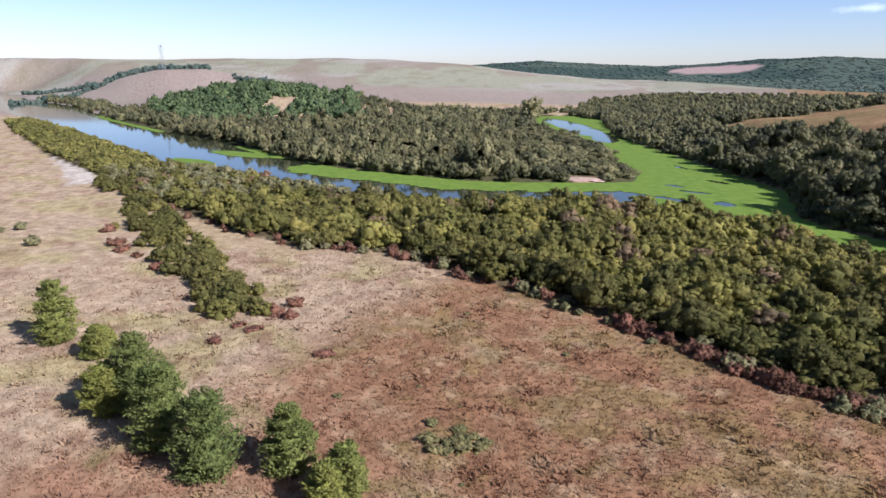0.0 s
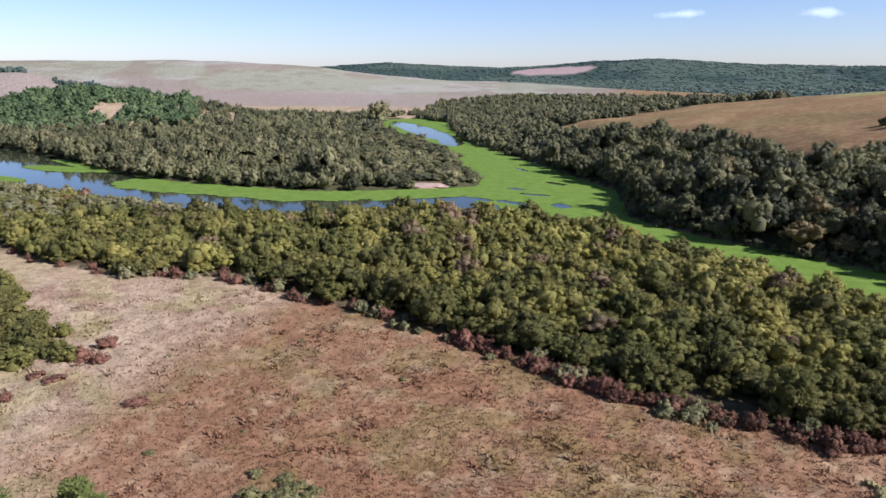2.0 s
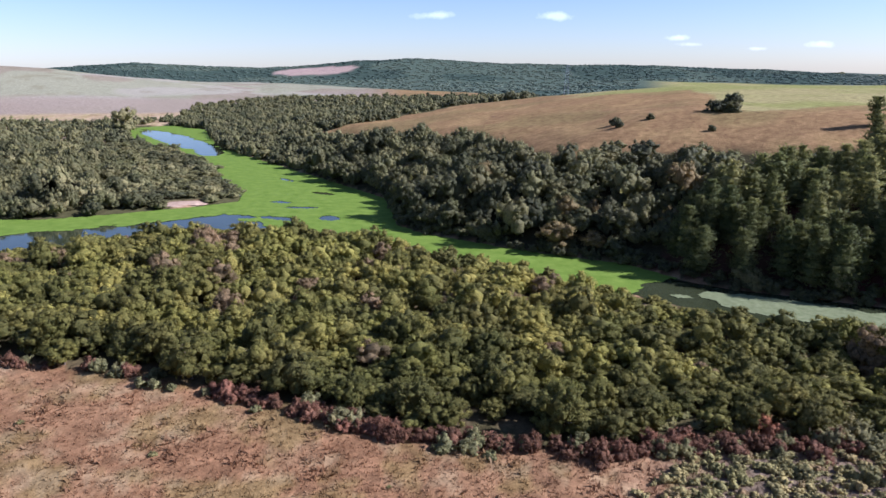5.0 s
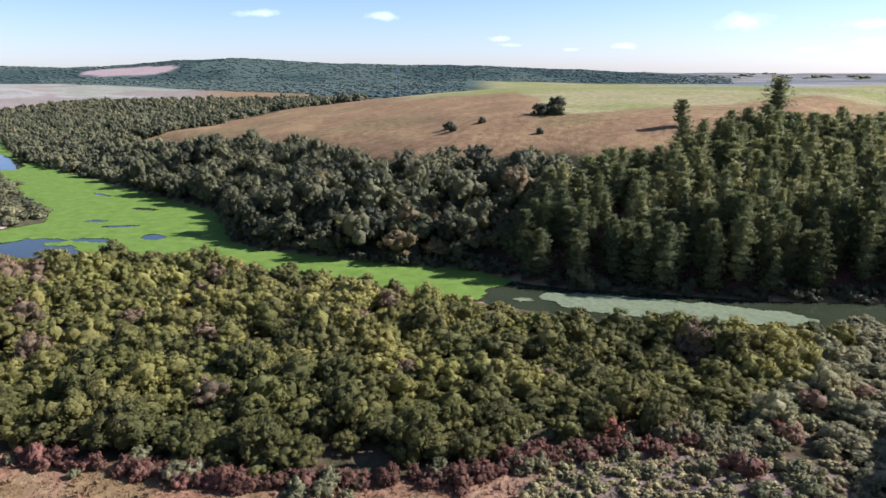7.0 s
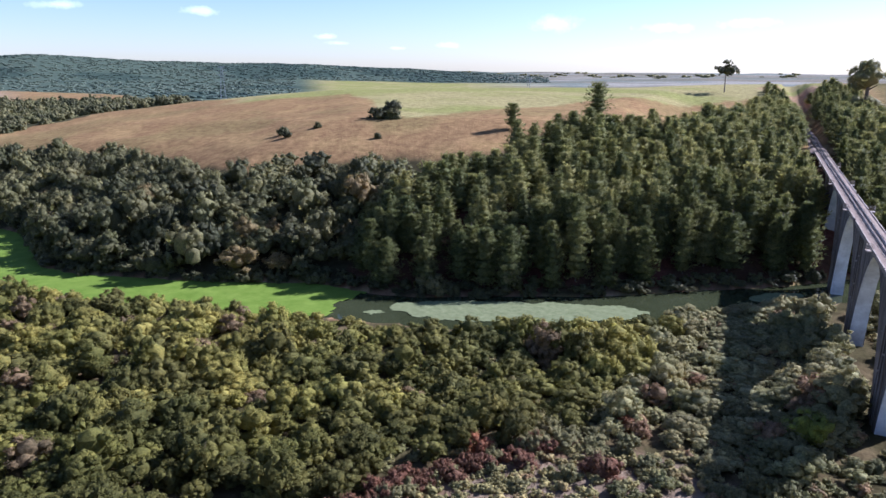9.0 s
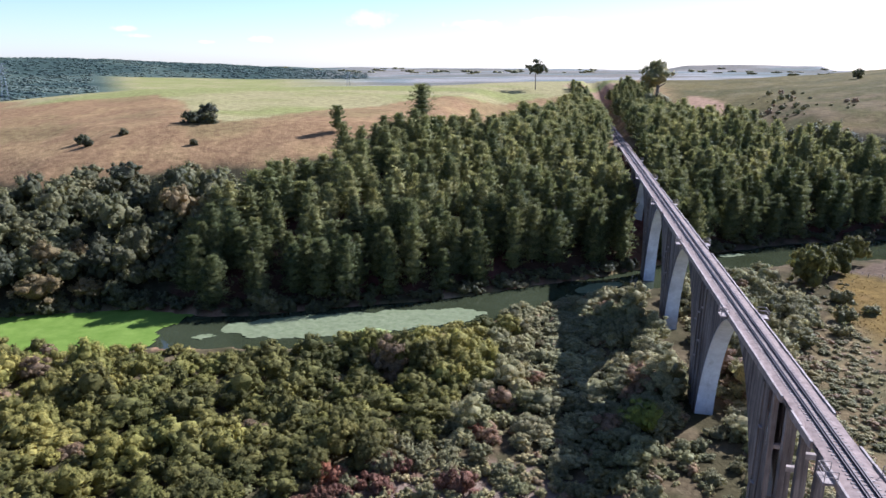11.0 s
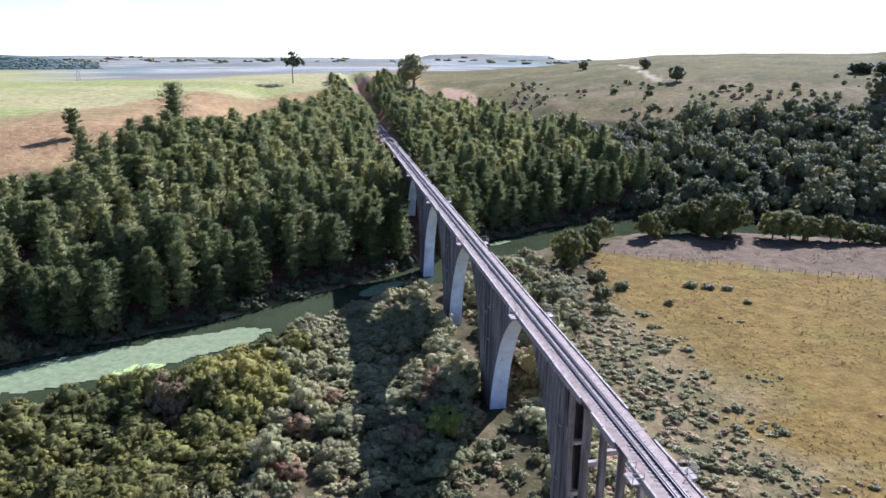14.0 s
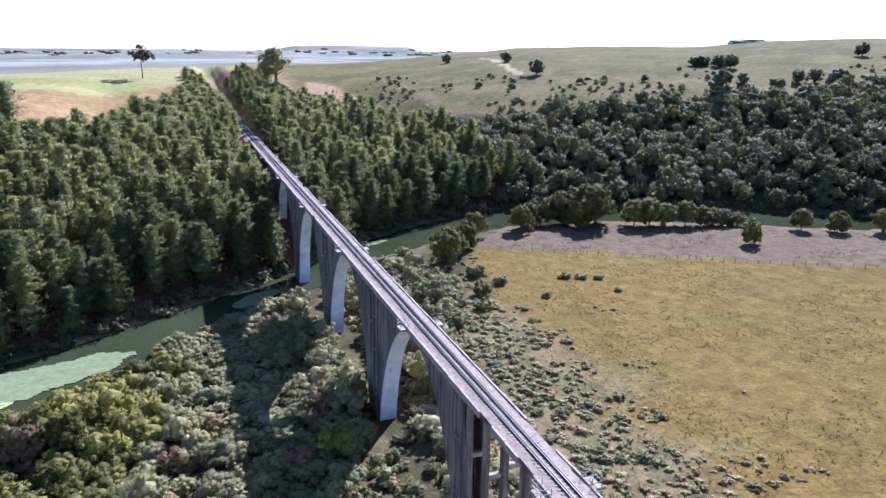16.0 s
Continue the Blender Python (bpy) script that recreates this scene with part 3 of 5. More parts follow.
# ---- river and floating weed ----
xs, ys = np.arange(-1480, 480, 40), np.arange(-860, 260, 40)
wx, wy = np.meshgrid(xs, ys)
near_river = (dist_line(wx + 20, wy + 20, ISLE_SHORE) < 75) | (dist_line(wx + 20, wy + 20, NORTH_BANK) < 75) | (dist_line(wx + 20, wy + 20, SOUTH_BANK) < 75)
near_river |= inside(wx + 20, wy + 20, RIVER)
cells = np.argwhere(near_river[:-1, :-1])
wn_ = len(xs)
wq = np.array([[r * wn_ + c, r * wn_ + c + 1, (r + 1) * wn_ + c + 1, (r + 1) * wn_ + c] for r, c in cells])
water_me = mesh_of("water", np.stack([wx.ravel(), wy.ravel(), 0 * wx.ravel()], 1), [wq], M_WATER, smooth=True)
tagged(new("water", water_me), "calm dark river water mirroring the sky", "river", kind="structure")


def weed(name, label, lo, hi, cell, material, test):
    """A mat of floating plants: cells of the river where test() holds, with a ragged edge."""
    ax, ay = np.arange(lo[0], hi[0], cell), np.arange(lo[1], hi[1], cell)
    px, py = np.meshgrid(ax, ay)
    on = inside(px, py, RIVER) & test(px, py)
    used = on[:-1, :-1]
    cells = np.argwhere(used)
    w = len(ax)
    jx = px + (vnoise(px, py, 2.0, 51, 2) - 0.5) * cell * 1.5
    jy = py + (vnoise(px, py, 2.0, 52, 2) - 0.5) * cell * 1.5
    jz = 0.05 + 0.20 * vnoise(px, py, 1.7, 53, 2) ** 2
    r, c = cells[:, 0], cells[:, 1]
    q = np.stack([r * w + c, r * w + c + 1, (r + 1) * w + c + 1, (r + 1) * w + c], 1)
    keep, inv = np.unique(q, return_inverse=True)
    verts = np.stack([jx.ravel(), jy.ravel(), jz.ravel()], 1)[keep]
    me = mesh_of(name, verts, [inv.reshape(-1, 4)], material, smooth=True)
    return tagged(new(name, me), label, "floating plants", kind="stuff")


def ell(x, y, cx, cy, a, b, turn=0.0):
    c, s = math.cos(turn), math.sin(turn)
    u, v = (x - cx) * c + (y - cy) * s, -(x - cx) * s + (y - cy) * c
    return (u / a) ** 2 + (v / b) ** 2


def bright_weed(x, y):
    n = vnoise(x, y, 7, 61)
    arm = (x > -720) & (y > -8 + (n - 0.5) * 10) & (x < -110 + (n - 0.5) * 8)
    pond = (ell(x, y, -560, 75, 105, 13, -0.1) < 1 + (n - 0.5)) | (ell(x, y, -458, 62, 22, 9, -0.25) < 1 + (n - 0.5) * 0.8)
    band = (x > -352) & (dist_line(x, y, ISLE_SHORE[7:13]) < 21 + (n - 0.5) * 10 + np.clip((-200 - x) * 0.02, 0, 4))
    pools = (ell(x, y, -229, 16, 4, 3.2) < 1.3) | (ell(x, y, -253, 18, 7, 1.6, 0.8) < 1) | (ell(x, y, -268, 17, 5, 2, 0.6) < 1) | (ell(x, y, -275, 40, 6, 1.8, 0.3) < 1)
    pools |= (ell(x, y, -240, 2, 8, 2.5, 0.5) < 1) | (ell(x, y, -252, -8, 7, 3, 0.6) < 1) | (ell(x, y, -320, 46, 7, 1.3) < 1)
    far = (dist_line(x, y, ISLE_SHORE[2:8]) < 7) & (vnoise(x, y, 60, 63, 2) > 0.50) & (x > -800)
    tongue = (ell(x, y, -400, -170, 24, 8, 0.75) < 1) | (ell(x, y, -372, -190, 18, 6, 0.7) < 1)
    return ((arm & ~pond) | band | far | tongue) & ~pools


weed("floating_weed", "bright green mat of floating water plants on the river", (-730, -460), (-95, 140), 0.9, M_WEED, bright_weed)
weed("pale_floating_weed", "pale grey-green mat of floating water plants", (-130, 20), (40, 135), 0.6, M_WEED_PALE,
     lambda x, y: ((ell(x, y, -71, 47, 32, 7.0, 0.38) < 1 + (vnoise(x, y, 6, 65) - 0.5)) | (ell(x, y, -14, 84, 8, 3, 0.7) < 1) | (ell(x, y, 28, 124.5, 5, 1.4, 0.5) < 1)))
M_WEED_LIME = plain("lime_floating_weed", (0.26, 0.31, 0.08), (0.36, 0.40, 0.13), 0.9, rough=0.6, bump=0.4, dist=0.1)
weed("lime_floating_weed", "small lime-yellow patch of floating water plants", (-80, 36), (-52, 52), 0.4, M_WEED_LIME,
     lambda x, y: ell(x, y, -65.5, 42.5, 4.5, 2.2, 0.3) < 1 + (vnoise(x, y, 3, 67) - 0.5) * 1.4)


# ---- leaves and crowns, as arrays ----
def tufts(rng, pos, out, size, tilt=0.45, long=1.0, wide=0.42, sweep=None):
    """Two pointed leaf sprays about each position, tilted towards the light."""
    pos = np.concatenate([pos, pos]) + rng.normal(0, 0.3 * size, (2 * len(pos), 3))
    out = np.concatenate([out, out])
    n = len(pos)
    nrm = out * 0.5 + (0, 0, 0.5) + rng.normal(0, tilt, (n, 3))
    nrm /= np.linalg.norm(nrm, axis=1, keepdims=True) + 1e-9
    if sweep is None:
        u = np.cross(nrm, rng.normal(0, 1, (n, 3)))
    else:
        u = np.concatenate([sweep, sweep]) + rng.normal(0, 0.35, (n, 3))
        nrm = np.cross(u, np.cross(nrm, u))
        nrm /= np.linalg.norm(nrm, axis=1, keepdims=True) + 1e-9
    u /= np.linalg.norm(u, axis=1, keepdims=True) + 1e-9
    w = np.cross(nrm, u)
    s = size * rng.uniform(0.55, 1.3, (n, 1))
    v = np.stack([pos - u * s * 0.45 - w * s * wide, pos - u * s * 0.40 + w * s * wide, pos + u * s * 0.62 * long], 1)
    face = np.repeat(out + nrm * 0.25, 3, axis=0)
    return np.concatenate([v.reshape(-1, 3), face], 1), np.arange(3 * n).reshape(n, 3)


def ball(subdivisions):
    b = bmesh.new()
    bmesh.ops.create_icosphere(b, subdivisions=subdivisions, radius=1)
    v, f = np.array([v.co[:] for v in b.verts]), np.array([[v.index for v in fc.verts] for fc in b.faces])
    b.free()
    return v, f


ICO_V, ICO_F = ball(1)
# a coarse ball of 32 faces
_o = bmesh.new()
for _c in ((1, 0, 0), (0, 1, 0), (-1, 0, 0), (0, -1, 0), (0, 0, 1), (0, 0, -1)):
    _o.verts.new(_c)
_o.verts.ensure_lookup_table()
for _i in range(4):
    _o.faces.new([_o.verts[k] for k in (_i, (_i + 1) % 4, 4)])
    _o.faces.new([_o.verts[k] for k in ((_i + 1) % 4, _i, 5)])
bmesh.ops.subdivide_edges(_o, edges=_o.edges[:], cuts=1, use_grid_fill=True)
bmesh.ops.triangulate(_o, faces=_o.faces[:])
_o.verts.index_update()
BALL_V, BALL_F = np.array([v.co.normalized()[:] for v in _o.verts]), np.array([[v.index for v in fc.verts] for fc in _o.faces])
_o.free()


def lobed(rng, lobes, n, size, low=-0.35, clump=0.36, clumps=18, fine=True):
    """A crown over a few round lobes: their dark cores, leafy clumps bulging out of them, and n loose tufts over the clumps."""
    lobes = np.asarray(lobes, float)
    area = lobes[:, 3] ** 2
    tries = clumps * 7
    pick = rng.choice(len(lobes), tries, p=area / area.sum())
    d = rng.normal(0, 1, (tries, 3)) + (0, 0, 0.25)
    d /= np.linalg.norm(d, axis=1, keepdims=True)
    rc = area.max() ** 0.5 * clump * rng.uniform(0.65, 1.3, tries)
    mid = lobes[pick, :3] + d * (lobes[pick, 3] - 0.45 * rc)[:, None]
    chosen = []
    for i in range(tries):
        deep = np.linalg.norm(mid[i] - lobes[:, :3], axis=1) < lobes[:, 3] - rc[i] * 0.75
        if d[i, 2] < low or deep.any():
            continue
        if all(np.linalg.norm(mid[i] - mid[j]) > 0.72 * max(rc[i], rc[j]) for j in chosen):
            chosen.append(i)
        if len(chosen) == clumps:
            break
    mid, rc, d = mid[chosen], rc[chosen], d[chosen]
    # loose tufts on the clumps
    k = rng.choice(len(mid), n, p=rc**2 / (rc**2).sum())
    out = rng.normal(0, 1, (n, 3)) + d[k] * 0.9 + (0, 0, 0.3)
    out /= np.linalg.norm(out, axis=1, keepdims=True)
    pos = mid[k] + out * (rc[k] * rng.uniform(0.85, 1.25, n))[:, None]
    v, q = tufts(rng, pos, out, size, 0.5)
    vs, fs, base = [v], [], len(v)
    ball_v, ball_f = (BALL_V, BALL_F) if fine else (ICO_V, ICO_F)
    for i in range(len(mid)):
        body = mid[i] + ball_v * rng.uniform(0.8, 1.15, 3) * rc[i] * rng.uniform(0.58, 1.06, (len(ball_v), 1))
        c = body[ball_f].mean(1)
        keep = ((c - mid[i]) @ d[i] > -0.25 * rc[i]) & (c[:, 2] - mid[i, 2] > -0.6 * rc[i])
        for j in range(len(mid)):
            if j != i:
                keep &= np.linalg.norm(c - mid[j], axis=1) > rc[j] * 0.72
        vs.append(np.concatenate([body, ball_v * 0.8 + d[i] * 0.35], 1))
        fs.append(ball_f[keep] + base)
        base += len(body)
    for cx, cy, cz, r in lobes[np.argsort(-area)][:4]:
        vs.append(np.concatenate([ICO_V * r * 0.80 * rng.uniform(0.8, 1.05, (len(ICO_V), 1)) + (cx, cy, cz), ICO_V * (1, 1, 0.3)], 1))
        fs.append(ICO_F + base)
        base += len(ICO_V)
    return np.concatenate(vs), q, np.concatenate(fs)


def round_crown(rng, r, h, n, size, lobes=5, clumps=18, fine=True, clump=0.36):
    """A broadleaf crown of radius r whose top is at h."""
    ls = [(0, 0, h - r * 0.95, r * 0.86)]
    for k in range(lobes):
        a, s = 2 * math.pi * (k + rng.uniform(0, 0.7)) / lobes, rng.uniform(0.40, 0.62)
        ls.append((math.cos(a) * r * 0.60, math.sin(a) * r * 0.60, h - r * rng.uniform(0.70, 1.5), r * s))
    for k in range(3):
        a = 2.1 * k + rng.uniform(0, 1)
        ls.append((math.cos(a) * r * 0.45, math.sin(a) * r * 0.45, r * rng.uniform(0.35, 0.7), r * 0.55))
    return lobed(rng, ls, n, size, clump=clump, clumps=clumps, fine=fine)


def pine_crown(rng, h, r, n, size, base=0.3, blunt=0.7, core=0.5, curve=1.2, boughs=9):
    """A pine crown: whorls of boughs, each a flat spray of needle clumps, to a pointed top."""
    pos, out = [], []
    whorls = max(7, int(h * 0.85))
    per = max(4, n // (whorls * boughs))

    def girth(u):
        return r * (1 - u**curve) ** blunt * min(1, 0.6 + u * 2.2)

    for k in range(whorls):
        u = min(0.985, max(0.0, (k + rng.uniform(-0.3, 0.3)) / whorls))
        z = h * (base + (1 - base) * u)
        reach = girth(u) + 0.2
        turn = rng.uniform(0, 6.28)
        for b in range(boughs):
            a = turn + (b + rng.uniform(-0.3, 0.3)) * 2 * math.pi / boughs
            L = reach * rng.uniform(0.5, 1.15)
            s = rng.uniform(0.12, 1, per) ** 0.45
            fan = rng.normal(0, 0.16, per) * s
            rise = rng.uniform(-0.10, 0.22) + 0.25 * u
            p = np.stack([np.cos(a + fan) * s * L, np.sin(a + fan) * s * L, z + s * L * rise], 1)
            p += rng.normal(0, 1, (per, 3)) * (0.05 * r, 0.05 * r, 0.035 * r + 0.05)
            pos.append(p)
            o = np.stack([p[:, 0], p[:, 1], (p[:, 2] - z) + 0.42 * reach + rng.normal(0, 0.12, per) * reach], 1)
            out.append(o / (np.linalg.norm(o, axis=1, keepdims=True) + 1e-6))
    pos, out = np.concatenate(pos), np.concatenate(out)
    rad = pos * (1, 1, 0)
    rad = rad / (np.linalg.norm(rad, axis=1, keepdims=True) + 1e-6) * 0.75 + (0, 0, 0.5)
    v, q = tufts(rng, pos, out, size, 0.5, 1.45, 0.30, rad)
    ks = np.linspace(0.05, 0.86, 7)
    cv, cf = [], []
    for i, u in enumerate(ks):
        rr = girth(u) * core
        body = ICO_V * (rr, rr, h * (1 - base) * 0.10) * rng.uniform(0.85, 1.1, (len(ICO_V), 1)) + (0, 0, h * (base + (1 - base) * u))
        cv.append(np.concatenate([body, ICO_V * (1, 1, 0.4)], 1))
        cf.append(ICO_F + i * len(ICO_V))
    return np.concatenate([v] + cv), q, np.concatenate(cf) + len(v)


def trunk_bm(rng, h, r, limbs, spread, lean=0.03):
    bm = bmesh.new()
    top = Vector((rng.normal(0, lean) * h, rng.normal(0, lean) * h, h))
    mid = top * 0.5 + Vector((rng.normal(0, lean) * h * 0.5, 0, 0))
    beam(bm, (0, 0, -0.4), mid, r, r * 0.7)
    beam(bm, mid, top, r * 0.7, r * 0.25)
    for k in range(limbs):
        a, u = rng.uniform(0, 6.28), rng.uniform(0.4, 0.9)
        at = mid * (u / 0.5) if u < 0.5 else mid + (top - mid) * (u - 0.5) / 0.5
        beam(bm, at, at + Vector((math.cos(a) * spread, math.sin(a) * spread, spread * 0.6)), r * 0.35, r * 0.1, 5)
    return bm


def tree(name, label, category, crown, crown_mat, trunk, group=""):
    """A tree thing: an Empty with a trunk and a crown."""
    ob = tagged(new(name), label, category, group)
    part("trunk", trunk, M_BARK, ob)
    v, q, t = crown
    cr = new("crown", mesh_of("crown", v, [q, t], crown_mat, attrs={"single": np.ones(len(v))}))
    cr.parent = ob
    return ob


def woods(name, label, category, protos, places, material, tints):
    """Many crowns joined into one piece of woodland."""
    vs, qs, ts, tn, base = [], [], [], [], 0
    for k, (x, y, z, s, sz, a) in enumerate(places):
        v, q, t = protos[k % len(protos)]
        c, sn = math.cos(a), math.sin(a)
        vs.append(np.stack([(v[:, 0] * c - v[:, 1] * sn) * s + x, (v[:, 0] * sn + v[:, 1] * c) * s + y, v[:, 2] * sz + z,
                            v[:, 3] * c - v[:, 4] * sn, v[:, 3] * sn + v[:, 4] * c, v[:, 5]], 1))
        qs.append(q + base)
        ts.append(t + base)
        tn.append(np.full(len(v), tints[k]))
        base += len(v)
    me = mesh_of(name, np.concatenate(vs), [np.concatenate(qs), np.concatenate(ts)], material, attrs={"tint": np.concatenate(tn)})
    return tagged(new(name, me), label, category, kind="stuff")


def scatter(lo, hi, gap, test, rng, jitter=0.42):
    """Places on a loose grid where test() holds."""
    ax, ay = np.arange(lo[0], hi[0], gap), np.arange(lo[1], hi[1], gap)
    x, y = np.meshgrid(ax, ay)
    x = x + (np.arange(len(ay)) % 2)[:, None] * gap * 0.5
    x, y = (x + rng.uniform(-jitter, jitter, x.shape) * gap).ravel(), (y + rng.uniform(-jitter, jitter, y.shape) * gap).ravel()
    on = test(x, y)
    return x[on], y[on]


def stand(x, y, rng, smin, smax, tall=(0.85, 1.2)):
    """Rows of x, y, z, width, height and turn for woods()."""
    z = height(x, y)
    n = len(x)
    s = rng.uniform(smin, smax, n)
    return np.stack([x, y, z, s, s * rng.uniform(*tall, n), rng.uniform(0, 6.28, n)], 1)


# ---- thicket between the meadow and the river ----
def seaward(x, y):
    """How far into the thicket, from the meadow's edge."""
    return dist_line(x, y, WOOD_EDGE)


rng = np.random.default_rng(11)
thick_protos = [round_crown(rng, 2.7, rng.uniform(4.2, 6.4), 520, 0.26, int(rng.integers(4, 8)), 22, clump=0.30) for _ in range(12)]


def in_thicket(x, y):
    wob = (vnoise(x, y, 9, 71) - 0.5) * 7
    d = seaward(x, y)
    return inside(x, y, THICKET) & ~inside(x, y, RIVER) & (d > 2.0 + wob) & (height(x, y) > 0.25)


tx, ty = scatter((-330, -235), (30, 140), 3.95, in_thicket, rng)
grey = (step(tx + (vnoise(tx, ty, 18, 73) - 0.5) * 50, -44, -18) + step(-tx + (vnoise(tx, ty, 18, 74) - 0.5) * 40, 225, 265) * 0.6) > rng.uniform(0.2, 0.8, len(tx))
nearb = (np.abs(tx) < 3.2) | (grey & (tx > -60) & (vnoise(tx, ty, 7, 79, 2) < 0.32))
tx, ty, grey = tx[~nearb], ty[~nearb], grey[~nearb]
# ahead of the meadow the trees are single things
edge_d = dist_line(tx, ty, WOOD_EDGE[5:16])
front = (edge_d < 13) & (tx < -30) & (tx > -175) & ~grey
pl = stand(tx, ty, rng, 0.55, 1.15, (0.62, 1.15))
big = vnoise(tx, ty, 13, 77, 2)
pl[:, 3] *= 0.84 + 0.54 * big
pl[:, 4] *= 0.5 + 1.0 * big
lot = rng.uniform(0, 1, len(tx))
pl[:, 4] *= np.where(lot < 0.12, 1.35, np.where(lot > 0.84, 0.62, 1.0))
pl[:, 3] *= np.where(lot < 0.12, 1.15, np.where(lot > 0.84, 0.8, 1.0))
low = step(dist_line(tx, ty, SOUTH_BANK), 14, 3) * 0.35 + 0.25 * step(-tx, 200, 260)
pl[:, 4] *= 1 - low
pl[:, 3] *= 1 - low * 0.5
hollow = step(-tx + (vnoise(tx, ty, 12, 78) - 0.5) * 6, 14, 18) * step(tx + (vnoise(tx, ty, 12, 80) - 0.5) * 6, -32, -27)
pl[:, 4] *= 1 - 0.45 * hollow * grey
tint = np.clip(0.12 + 0.75 * vnoise(tx, ty, 16, 75) ** 1.5 + rng.normal(0, 0.22, len(tx)), 0, 0.77)
tint = np.clip(tint - 0.28 * step(tx, -140, -100) * step(-ty, 12, 40), 0, 1)
tint = tint * (1 - 0.4 * step(-tx, 170, 230))
tint = np.where(rng.uniform(0, 1, len(tx)) < 0.05, 0.98, tint)
g = grey & ~front
r_ = ~grey & ~front
woods("thicket", "dense olive-green broadleaf thicket along the river", "trees", thick_protos, pl[r_], M_LEAF, tint[r_])
woods("grey_thicket", "grey-green shrubs crowding the river bank", "shrubs", thick_protos, pl[g], M_LEAF_GREY, tint[g])
front_protos = []
for k in range(6):
    c = round_crown(rng, 2.7, rng.uniform(4.8, 6.2), 800, 0.25, 7, 30, clump=0.27)
    front_protos.append(tree("tree", "bushy green broadleaf tree at the meadow's edge", "tree", c, M_LEAF, trunk_bm(rng, 4.4, 0.16, 5, 1.3), "trees along the meadow"))
used = set()
for i in np.flatnonzero(front)[:300]:
    x, y, z, s, sz, a = pl[i]
    k = int(i) % 6
    m = Matrix.LocRotScale((x, y, z), Euler((0, 0, a)), None)
    if k in used:
        ob = copy_thing(front_protos[k], m)
    else:
        ob = front_protos[k]
        used.add(k)
        ob.matrix_basis = m
    ob.scale = (s, s, sz)

# ---- woods on the island and the far slope ----
rng = np.random.default_rng(12)
mid_protos = [round_crown(rng, 3.2, rng.uniform(5.0, 7.4), 150, 0.5, 6, 26, False, 0.30) for _ in range(10)]
near_protos = [round_crown(rng, 3.2, rng.uniform(5.0, 7.4), 300, 0.38, 7, 26, clump=0.29) for _ in range(10)]
far_protos = [round_crown(rng, 4.4, rng.uniform(5.0, 7.0), 30, 0.9, 4, 14, False) for _ in range(6)]
scrub_protos = [round_crown(rng, 4.4, rng.uniform(5.0, 7.0), 24, 0.9, 3, 9, False) for _ in range(6)]
ISLE = ISLE_SHORE[1:] + [(-760, 150), (-960, 200), (-1150, 60), (-1300, -380)]


def on_isle(x, y):
    return inside(x, y, ISLE) & ~inside(x, y, RIVER) & (height(x, y) > 0.1)


ix, iy = scatter((-520, -230), (-262, 66), 5.4, lambda x, y: on_isle(x, y) & (np.hypot(x + 285, y + 14) > 9), rng)
pl = stand(ix, iy, rng, 0.65, 1.35, (0.75, 1.35))
pl[:, 4] *= (0.7 + 0.7 * vnoise(ix, iy, 17, 82, 2)) * (1 - 0.55 * step(70 - dist_line(ix, iy, ISLE_SHORE[13:]), 0, 50))
tint = np.clip(-0.1 + 1.1 * vnoise(ix, iy, 19, 81) + rng.normal(0, 0.2, len(ix)), 0, 0.78)
bare = rng.uniform(0, 1, len(ix)) < 0.10 + 0.35 * (vnoise(ix, iy, 40, 84) > 0.62)
woods("island_woodland", "mixed green woodland on the low river island", "trees", mid_protos, pl[~bare], M_LEAF_FAR, tint[~bare])
woods("island_grey_trees", "grey half-bare trees among the island woods", "trees", mid_protos, pl[bare], M_LEAF_GREY, tint[bare] * 0.5)
ix, iy = scatter((-1180, -520), (-520, 200), 10.5, lambda x, y: on_isle(x, y) & ((np.hypot(x, y + 105) < 740 + 90 * vnoise(x, y, 70, 86) + 70 * (x * 0.05 + y + 105 < -20)) | (dist_line(x, y, ISLE_SHORE) < 34)), rng)
pl = stand(ix, iy, rng, 0.7, 1.2, (0.8, 1.35))
far_az = np.degrees(np.arctan2(ix, iy + 105))
keep = ~((np.hypot(ix, iy + 105) > 640) & (far_az < -89) & (far_az > -104) & (dist_line(ix, iy, ISLE_SHORE) > 45))
pl, ix = pl[keep], ix[keep]
woods("island_backwoods", "distant green woodland along the river", "trees", scrub_protos, pl, M_LEAF_FAR, rng.uniform(0, 0.85, len(ix)))


def in_pines(x, y):
    return inside(x, y, PINE_EDGE)


def lip_of(x):
    return np.interp(x, [-420, -300, -200, -120, -60, 60, 100, 200, 320], [44, 46, 52, 56, 80, 84, 66, 90, 120])


def on_slope(x, y):
    d = dist_line(x, y, NORTH_BANK)
    wob = (vnoise(x, y, 20, 83) - 0.5) * 16
    return inside(x, y, NORTH_LAND) & ~in_pines(x, y) & (d < lip_of(x) + wob) & (d > 1.0)


